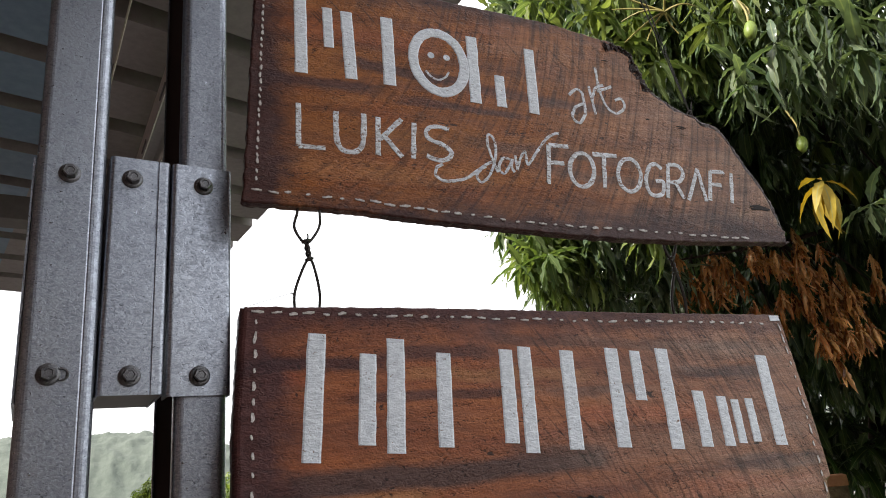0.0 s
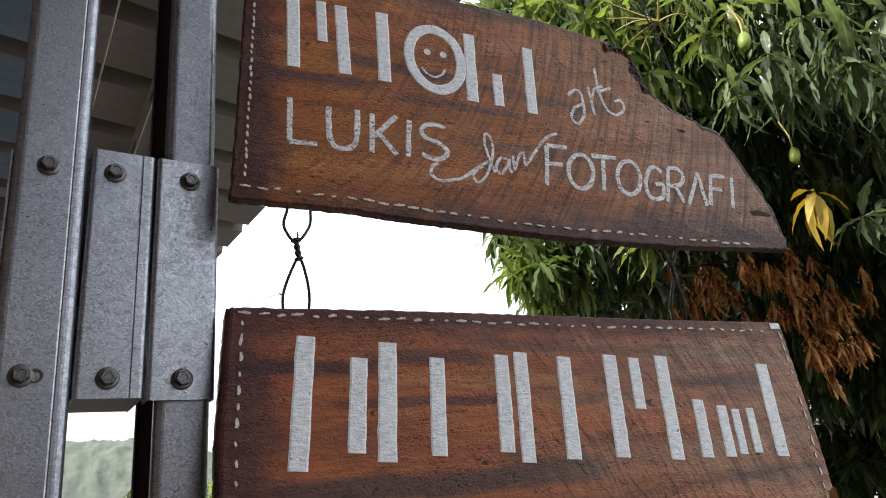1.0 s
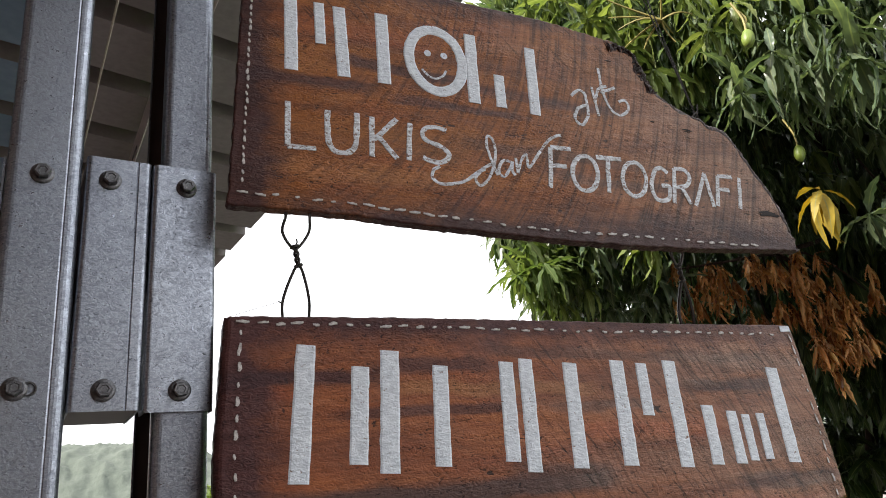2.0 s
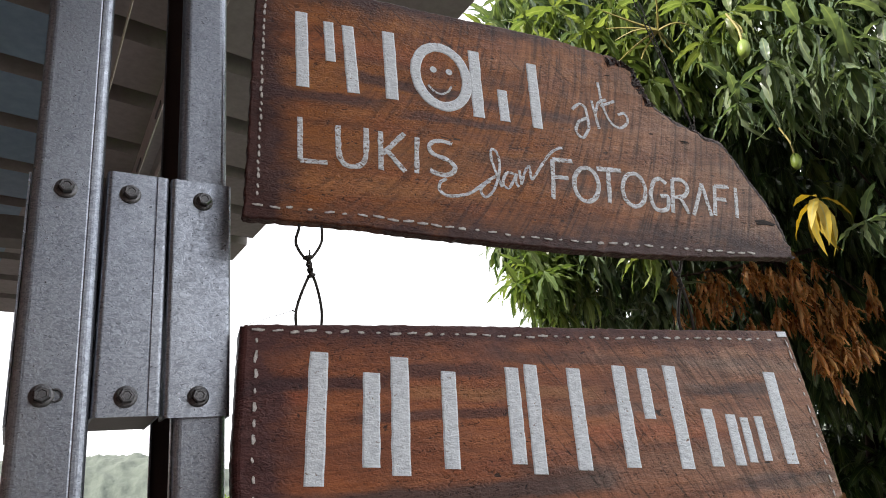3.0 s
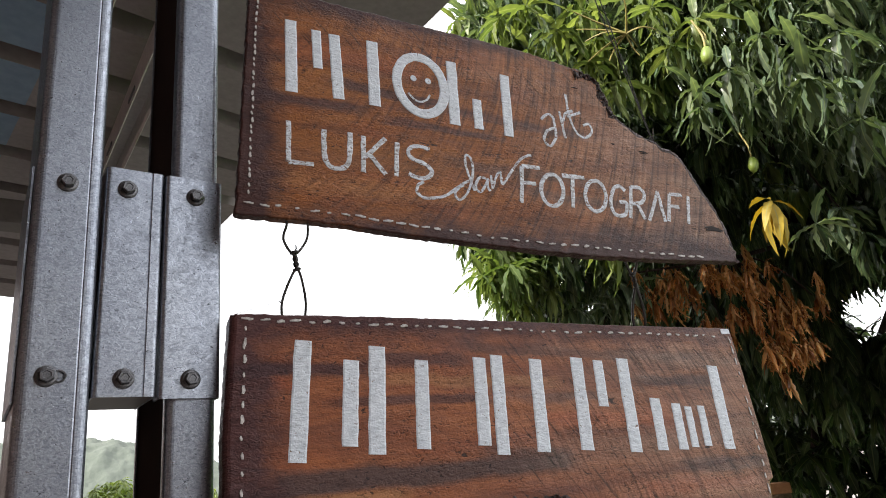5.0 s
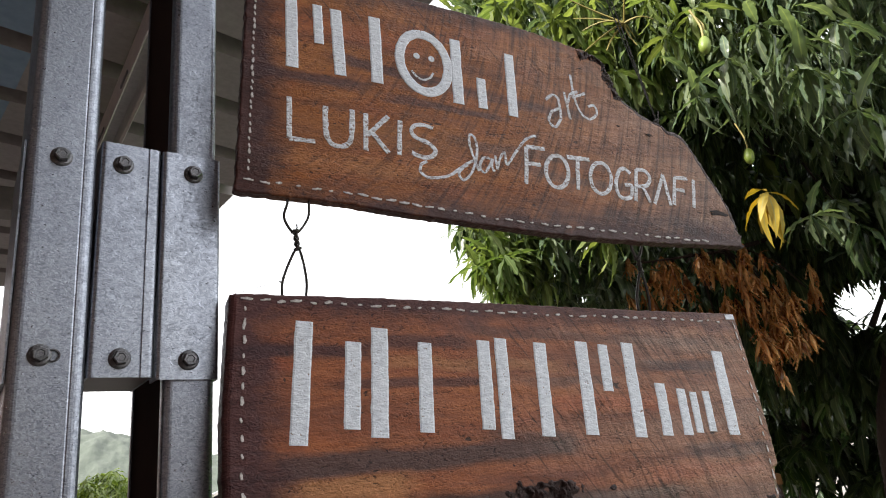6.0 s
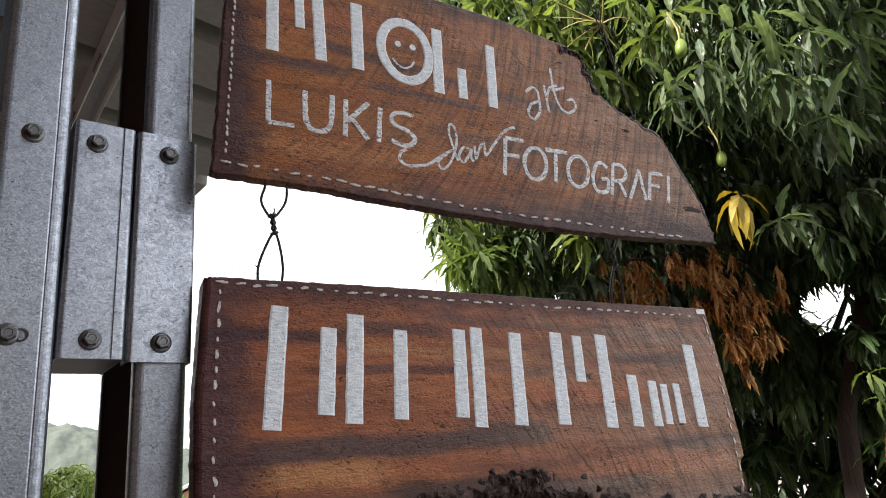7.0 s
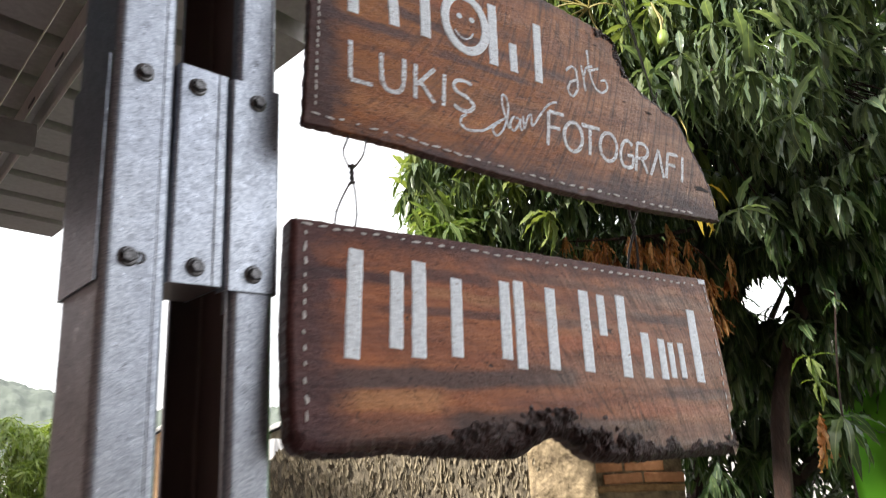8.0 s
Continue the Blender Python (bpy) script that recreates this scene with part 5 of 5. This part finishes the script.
tips = []
while len(tips) < 1700:
    d = Vector((rng.gauss(0, 1), rng.gauss(0, 1), rng.gauss(0, 1))).normalized()
    r = rng.uniform(0.45, 1.0) ** 0.7
    wob = 1 + 0.20 * noise.noise(d * 2.3 + Vector((5, 1, 2)))
    p = CENTRE + Vector((d.x * RADII[0], d.y * RADII[1], d.z * RADII[2])) * r * wob
    floor_z = 2.0 if p.x + 0.4 * p.y < 2.75 else 1.35
    if p.z < floor_z + 0.25 * noise.noise(p * 1.7) or (p - Vector((2.75, 1.25, 1.7))).length < 0.36:
        continue
    tips.append((p, d, r))
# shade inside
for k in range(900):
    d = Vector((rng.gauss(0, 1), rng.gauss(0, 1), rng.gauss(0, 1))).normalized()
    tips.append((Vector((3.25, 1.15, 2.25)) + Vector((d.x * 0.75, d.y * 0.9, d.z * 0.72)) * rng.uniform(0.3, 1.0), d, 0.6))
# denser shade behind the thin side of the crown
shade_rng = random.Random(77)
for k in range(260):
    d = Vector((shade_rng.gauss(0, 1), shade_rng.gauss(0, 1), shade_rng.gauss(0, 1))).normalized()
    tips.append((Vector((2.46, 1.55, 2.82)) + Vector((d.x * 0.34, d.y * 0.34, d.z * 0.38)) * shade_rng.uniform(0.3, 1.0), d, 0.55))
# gaps cut along the camera's view: withered branch, yellow whorl, fruit, green sheet, hollows
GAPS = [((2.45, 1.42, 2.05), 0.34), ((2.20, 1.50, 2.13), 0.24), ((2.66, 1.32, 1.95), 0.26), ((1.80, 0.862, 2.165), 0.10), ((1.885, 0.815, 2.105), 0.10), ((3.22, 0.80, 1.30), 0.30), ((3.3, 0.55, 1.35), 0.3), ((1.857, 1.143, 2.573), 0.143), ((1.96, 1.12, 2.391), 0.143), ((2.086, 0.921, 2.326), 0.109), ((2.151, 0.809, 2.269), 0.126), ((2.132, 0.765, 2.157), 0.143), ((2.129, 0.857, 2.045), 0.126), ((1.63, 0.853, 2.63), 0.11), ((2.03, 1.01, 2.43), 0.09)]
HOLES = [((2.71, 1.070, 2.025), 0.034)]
CAMERA_SIDE = Vector((-0.02, 0.0, 1.54))


def past_outline(p):
    """Beyond the crown's steep upper or slanting lower side, planes fitted to the camera's view."""
    rim = -0.055 + 0.04 * noise.noise(p * 5)
    return 0.6545 * p.x - 0.6895 * p.y + 0.3103 * p.z - 0.4693 < rim or 0.7801 * p.x + -0.6229 * p.y + -0.0587 * p.z - -0.1053 < rim


# drops leaves that cover a gap or hole as seen from the camera
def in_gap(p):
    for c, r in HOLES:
        if (p - CAMERA_SIDE).angle(Vector(c) - CAMERA_SIDE) < r + 0.05 / (p - CAMERA_SIDE).length:
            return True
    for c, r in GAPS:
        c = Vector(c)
        way = c - CAMERA_SIDE
        t = (p - CAMERA_SIDE).dot(way) / way.length_squared
        if 0 < t < 1.04 and (p - CAMERA_SIDE - way * t).length < r * t + 0.06:
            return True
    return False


tips = [tip for tip in tips if not in_gap(tip[0]) and not past_outline(tip[0]) and (tip[0] - CAMERA_SIDE).length > 2.34]
far, young, twigs = [], [], bmesh.new()
for p, d, r in tips:
    axis = (d + Vector((0, 0, rng.uniform(-0.7, 0.3)))).normalized()
    leaves = rosette(p, axis, rng, rng.randint(12, 18), rng.uniform(0.66, 0.95), rng.uniform(0.9, 2.3))
    back = min(limb_ends, key=lambda q: (q - p).length)
    if r > 0.8 and not any((q - CAMERA_SIDE).angle(Vector(HOLES[0][0]) - CAMERA_SIDE) < 0.06 for q in (p, p * 0.6 + back * 0.4)):
        start = p + (back - p).normalized() * min(0.35, (back - p).length)
        tube(twigs, bent(start, p, 0.03, rng, 4), [0.004, 0.0034, 0.0028, 0.002], 5)
    if rng.random() < (0.35 if p.x < 2.0 and p.z > 2.5 else 0.04) and p.z > 2.2:
        young += leaves
    else:
        far += leaves
tagged(part("twig_growth", twigs, TRUNK, tree), kind="stuff")
joined_leaves("foliage", far, SHAPES, LEAF, tree, "dense drooping leaves, their green darkened for shade", rng)
joined_leaves("young_foliage", young, SHAPES, YOUNG, tree, "paler yellow-green young leaves", rng)
# the outer face of the crown: clear whorls at the twigs' tips
# these two lists of whorls are placed along the camera's view rays
FEATURED = [(1.742, 0.57, 2.30), (1.571, 0.596, 2.385), (1.581, 0.79, 2.43), (1.537, 0.862, 2.44), (1.561, 0.884, 2.52), (1.537, 0.658, 2.541), (1.555, 0.594, 2.452), (1.622, 0.519, 2.485), (1.593, 0.68, 2.43), (1.685, 0.648, 2.393), (1.748, 0.585, 2.429), (1.525, 0.752, 2.491)]
YOUNGEST = [(1.17, 1.21, 2.85), (1.22, 1.14, 2.86), (1.31, 1.12, 2.79), (1.41, 1.10, 2.70), (1.48, 0.90, 2.78), (1.48, 1.07, 2.63), (1.35, 1.04, 2.82), (1.55, 0.91, 2.68), (1.57, 0.83, 2.72)]
whorls, outer, single_ones, pale_whorls = [], [], [], []
for k in range(6000):
    d = Vector((-abs(rng.gauss(0.7, 0.6)), rng.gauss(-0.3, 0.8), rng.gauss(0.0, 0.55))).normalized()
    wob = 1 + 0.20 * noise.noise(d * 2.3 + Vector((5, 1, 2)))
    p = CENTRE + Vector((d.x * RADII[0], d.y * RADII[1], d.z * RADII[2])) * rng.uniform(0.93, 1.04) * wob
    if p.z < 2.28 + 0.15 * noise.noise(p * 3) or (p - CAMERA_SIDE).length < 1.95 or in_gap(p) or past_outline(p) or any((p - q).length < 0.095 for q in whorls):
        continue
    whorls.append(p)
    leaves = star(p, d + Vector((-0.35, -0.4, rng.uniform(-0.5, 0.1))), rng, rng.randint(11, 16), rng.uniform(0.62, 0.86), rng.uniform(1.1, 1.9))
    if p.y > 0.9 and p.x < 1.8 and rng.random() < 0.4:
        pale_whorls += leaves
    elif (p - Vector((1.65, 0.95, 2.6))).length < 0.5 and len(single_ones) < 270:
        single_ones += leaves
    else:
        outer += leaves
for at in FEATURED:
    outer += star(at, (-0.7, -0.5, rng.uniform(-0.1, 0.3)), rng, 13, rng.uniform(0.62, 0.78), 1.5)
for at in YOUNGEST:
    pale_whorls += star(at, (-0.6, -0.5, rng.uniform(-0.2, 0.3)), rng, 13, rng.uniform(0.55, 0.75))
# left-edge whorls: the pale young colour stands in for light on them
for c, r, n in (((1.79, 1.93, 2.36), (0.10, 0.12, 0.12), 18), ((1.88, 1.85, 2.26), (0.18, 0.16, 0.12), 20), ((2.02, 1.75, 2.22), (0.12, 0.12, 0.10), 8)):
    for k in range(n):
        p = Vector(c) + Vector((rng.uniform(-1, 1) * r[0], rng.uniform(-1, 1) * r[1], rng.uniform(-1, 1) * r[2]))
        if past_outline(p):
            continue
        (pale_whorls if p.x < 1.9 and rng.random() < 0.6 else outer).extend(star(p, (-0.8, -0.3, rng.uniform(-0.4, 0.2)), rng, rng.randint(10, 14), rng.uniform(0.6, 0.85)))
single_leaves(single_ones, ARCHED, OUTER, tree, rng)
joined_leaves("pale_foliage", pale_whorls, ARCHED, YOUNG, tree, "yellow-green whorls, young ones and ones paled for light", rng)
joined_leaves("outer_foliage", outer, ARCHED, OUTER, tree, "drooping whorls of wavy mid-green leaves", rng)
flush = []
for c, r, n in (((1.66, 1.28, 3.02), (0.16, 0.22, 0.18), 26), ((1.76, 1.10, 2.86), (0.14, 0.18, 0.16), 20), ((1.50, 1.62, 3.15), (0.15, 0.2, 0.16), 18), ((1.95, 1.02, 2.98), (0.2, 0.2, 0.2), 16), ((1.82, 1.99, 2.32), (0.10, 0.12, 0.14), 14)):
    for k in range(n):
        d = Vector((rng.gauss(0, 1), rng.gauss(0, 1), rng.gauss(0, 1))).normalized()
        p = Vector(c) + Vector((d.x * r[0], d.y * r[1], d.z * r[2])) * rng.uniform(0.3, 1.0)
        if past_outline(p):
            continue
        flush += rosette(p, d + Vector((-0.4, -0.5, 0)), rng, rng.randint(9, 13), rng.uniform(0.55, 0.85), rng.uniform(0.9, 2.0))
# more left-edge whorls in the paler green, so this side looks lit
for k in range(15):
    p = Vector((1.57, 1.79, 2.33)) + Vector((rng.uniform(-0.07, 0.10), rng.uniform(-0.08, 0.06), rng.uniform(-0.10, 0.06)))
    if past_outline(p):
        continue
    flush += star(p, (-0.8, -0.4, rng.uniform(-0.3, 0.2)), rng, rng.randint(9, 12), rng.uniform(0.68, 0.88))
joined_leaves("leaf_flush", flush, SHAPES, FLUSH, tree, "fresh mid-green leaves in hanging whorls", rng)
# one yellow whorl, and a withered branch
yellow = star((1.779, 0.865, 2.200), (-0.35, -0.25, 0.8), random.Random(5), 15, 0.78, 1.5)
single_leaves(star((1.886, 0.812, 2.125), (-0.6, -0.4, 0.1), rng, 12, 0.68), ARCHED, OUTER, tree, rng)
single_leaves(yellow, LIMP, YELLOW, tree, rng, "yellow dying leaf")
withered = []
stalks = bmesh.new()
branch = smooth_line([(2.75, 1.35, 2.35), (2.50, 1.33, 2.28), (2.30, 1.38, 2.24), (2.09, 1.60, 2.24)], 0.05)
tube(stalks, branch, [0.011 - 0.0005 * k for k in range(len(branch))], 7)
BUNCHES = [(2.11, 1.59, 2.21), (2.17, 1.51, 2.20), (2.21, 1.44, 2.21), (2.26, 1.37, 2.20), (2.30, 1.32, 2.17), (2.33, 1.27, 2.14), (2.36, 1.24, 2.07), (2.39, 1.21, 2.02), (2.43, 1.13, 2.04), (2.30, 1.36, 2.04), (2.34, 1.31, 2.00), (2.39, 1.26, 1.91), (2.37, 1.30, 1.90), (2.14, 1.59, 2.14), (2.16, 1.55, 2.17), (2.42, 1.21, 1.90), (2.42, 1.25, 1.86), (2.29, 1.42, 2.00)]
for n, at in enumerate(BUNCHES):
    for k in range(5 if n else 2):
        p = Vector(at) + Vector((rng.gauss(0, 0.04), rng.gauss(0, 0.04), rng.gauss(-0.01, 0.035)))
        withered += rosette(p, (-0.2, -0.3, -0.9), rng, rng.randint(7, 11), rng.uniform(0.42, 0.72), rng.uniform(0.7, 1.7))
    root = min((Vector(q) for q in branch), key=lambda q: (q - Vector(at)).length)
    tube(stalks, bent(root, at, 0.03, rng, 5), [0.004, 0.0036, 0.003, 0.0026, 0.002], 5)
tagged(part("withered_growth", stalks, TRUNK, tree), kind="stuff")
joined_leaves("withered_foliage", withered, WITHERED, DEAD, tree, "brown curled dead leaves hanging in bunches", rng)


def mango(at, size, drop):
    fruit = bmesh.new()
    bmesh.ops.create_uvsphere(fruit, u_segments=18, v_segments=12, radius=1.0)
    for v in fruit.verts:
        x, y, z = v.co
        v.co = Vector((x * 0.36 + 0.09 * z * (1 - z * z) + 0.05 * z, y * 0.33, z * 0.58)) * size
    ob = part("fruit", fruit, FRUIT, tree, "unripe green mango", Matrix.Translation(at), True)
    bm = bmesh.new()
    tube(bm, smooth_line([(0, 0, 0.52 * size), (0.01, 0.004, 0.52 * size + 0.4 * drop), (0.005, 0.02, 0.52 * size + drop)], 0.02), 0.0028, 6)
    part("fruit_stalk", bm, STALK, ob)


for at, size, drop in (((1.456, 0.765, 2.517), 0.047, 0.10), ((1.857, 0.925, 2.354), 0.046, 0.10), ((1.55, 1.34, 3.10), 0.05, 0.12), ((1.70, 1.045, 2.85), 0.036, 0.10), ((1.480, 0.770, 2.562), 0.023, 0.06)):
    mango(at, size, drop)
for tip in ((1.26, 1.01, 2.76), (1.29, 1.03, 2.72), (1.32, 1.03, 2.69), (1.34, 1.05, 2.64), (1.37, 1.00, 2.62), (1.43, 0.94, 2.62), (1.35, 0.90, 2.76), (1.44, 0.88, 2.67), (1.55, 1.02, 2.74)):
    bm = bmesh.new()
    tube(bm, bent((1.39, 0.94, 2.68), tip, 0.015, rng, 6), [0.0034, 0.003, 0.0027, 0.0023, 0.002, 0.0014], 5)
    part("flower_stalk", bm, STALK, tree, "pale bare flower stalk")


def leaf_mass(name, label, centres, count, leaf_size, material, rng, shapes=SHAPES, stem=True, gaps=True, hang=0.5):
    """A tree or shrub farther off: a stem with limbs and a crown of many leaves round several centres."""
    ob = thing(name, label, "tree" if stem else "bush")
    base = Vector(centres[0][0])
    bm = bmesh.new()
    for c, r in centres:
        tube(bm, bent((base.x, base.y, -0.05), c, 0.1, rng, 6), [0.07, 0.06, 0.05, 0.04, 0.03, 0.015], 7)
    part("trunk", bm, TRUNK, ob)
    leaves = []
    for n in range(count):
        c, r = centres[n % len(centres)]
        d = Vector((rng.gauss(0, 1), rng.gauss(0, 1), rng.gauss(0, 1))).normalized()
        p = Vector(c) + Vector((d.x * r[0], d.y * r[1], d.z * r[2])) * rng.uniform(0.45, 1.0) ** 0.6
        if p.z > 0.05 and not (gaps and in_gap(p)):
            leaves += rosette(p, d, rng, 8, leaf_size, hang)
    joined_leaves("crown", leaves, shapes, material, ob, "", rng)
    return ob


rng = random.Random(33)
SAPLING = Vector((1.985, 0.675, 1.50))
# backing tree added to block the sky and keep the crown's inside dark
leaf_mass("shrub_tree", "dense dark tree added behind the garden wall as backing", [((4.6, 2.9, 2.2), (0.9, 0.9, 0.9)), ((5.3, 1.9, 2.5), (1.0, 0.9, 1.1)), ((5.6, 0.6, 2.6), (0.9, 1.0, 1.2)), ((4.4, 1.7, 1.4), (0.5, 0.8, 0.7)), ((3.7, 0.9, 1.7), (0.4, 0.5, 0.8)), ((3.9, 1.9, 2.0), (0.6, 0.7, 0.8)), ((4.7, 1.9, 3.5), (0.9, 1.1, 0.8)), ((4.5, 0.7, 3.1), (0.8, 0.9, 0.8)), ((4.3, 2.7, 2.9), (0.7, 0.7, 0.7))], 2700, 1.1, LEAF, rng)
leaf_mass("green_bush", "bright green leafy bush in daylight", [((1.75, 9.4, 1.25), (0.8, 0.8, 0.75)), ((0.7, 10.2, 1.0), (0.9, 0.8, 0.7)), ((2.6, 10.6, 1.2), (0.7, 0.8, 0.75))], 1900, 0.8, BUSH, rng, stem=False)
sapling = thing("mango_sapling", "thin young mango shoot with drooping leaves and a dry one", "sapling")
bm = bmesh.new()
stem = smooth_line([SAPLING + Vector((0.05, -0.02, -SAPLING.z - 0.02)), SAPLING + Vector((0.01, 0, -0.5)), SAPLING, SAPLING + Vector((0.0, -0.045, 0.34))], 0.06)
tube(bm, stem, [0.0055 - 0.0001 * k for k in range(len(stem))], 7)
part("stem", bm, TRUNK, sapling)
single_leaves(star(SAPLING, (-0.5, -0.3, 0.7), rng, 20, 0.8) + star(SAPLING + Vector((-0.01, -0.045, 0.33)), (-0.4, -0.3, 0.7), rng, 5, 0.3), ARCHED, LEAF, sapling, rng)
single_leaves(star(SAPLING + Vector((-0.01, 0.055, 0.17)), (-0.5, 0.3, 0.5), rng, 9, 0.42, 1.4) + star(SAPLING + Vector((-0.005, 0.05, 0.10)), (-0.5, 0.3, 0.5), rng, 7, 0.36, 1.4), ARCHED, BUSH, sapling, rng, "yellow-green young leaf")
single_leaves(rosette(SAPLING + Vector((-0.03, 0.045, -0.01)), (0, 0, -1), rng, 7, 0.9, 2.4), WITHERED, DEAD, sapling, rng, "dry brown leaf")
leaf_mass("low_shoots", "dark hanging leaves beside the brick wall end", [((2.58, 1.36, 1.20), (0.12, 0.10, 0.14)), ((2.66, 1.28, 0.95), (0.2, 0.16, 0.25))], 44, 0.9, LEAF, rng, stem=False, gaps=False, hang=2.6)
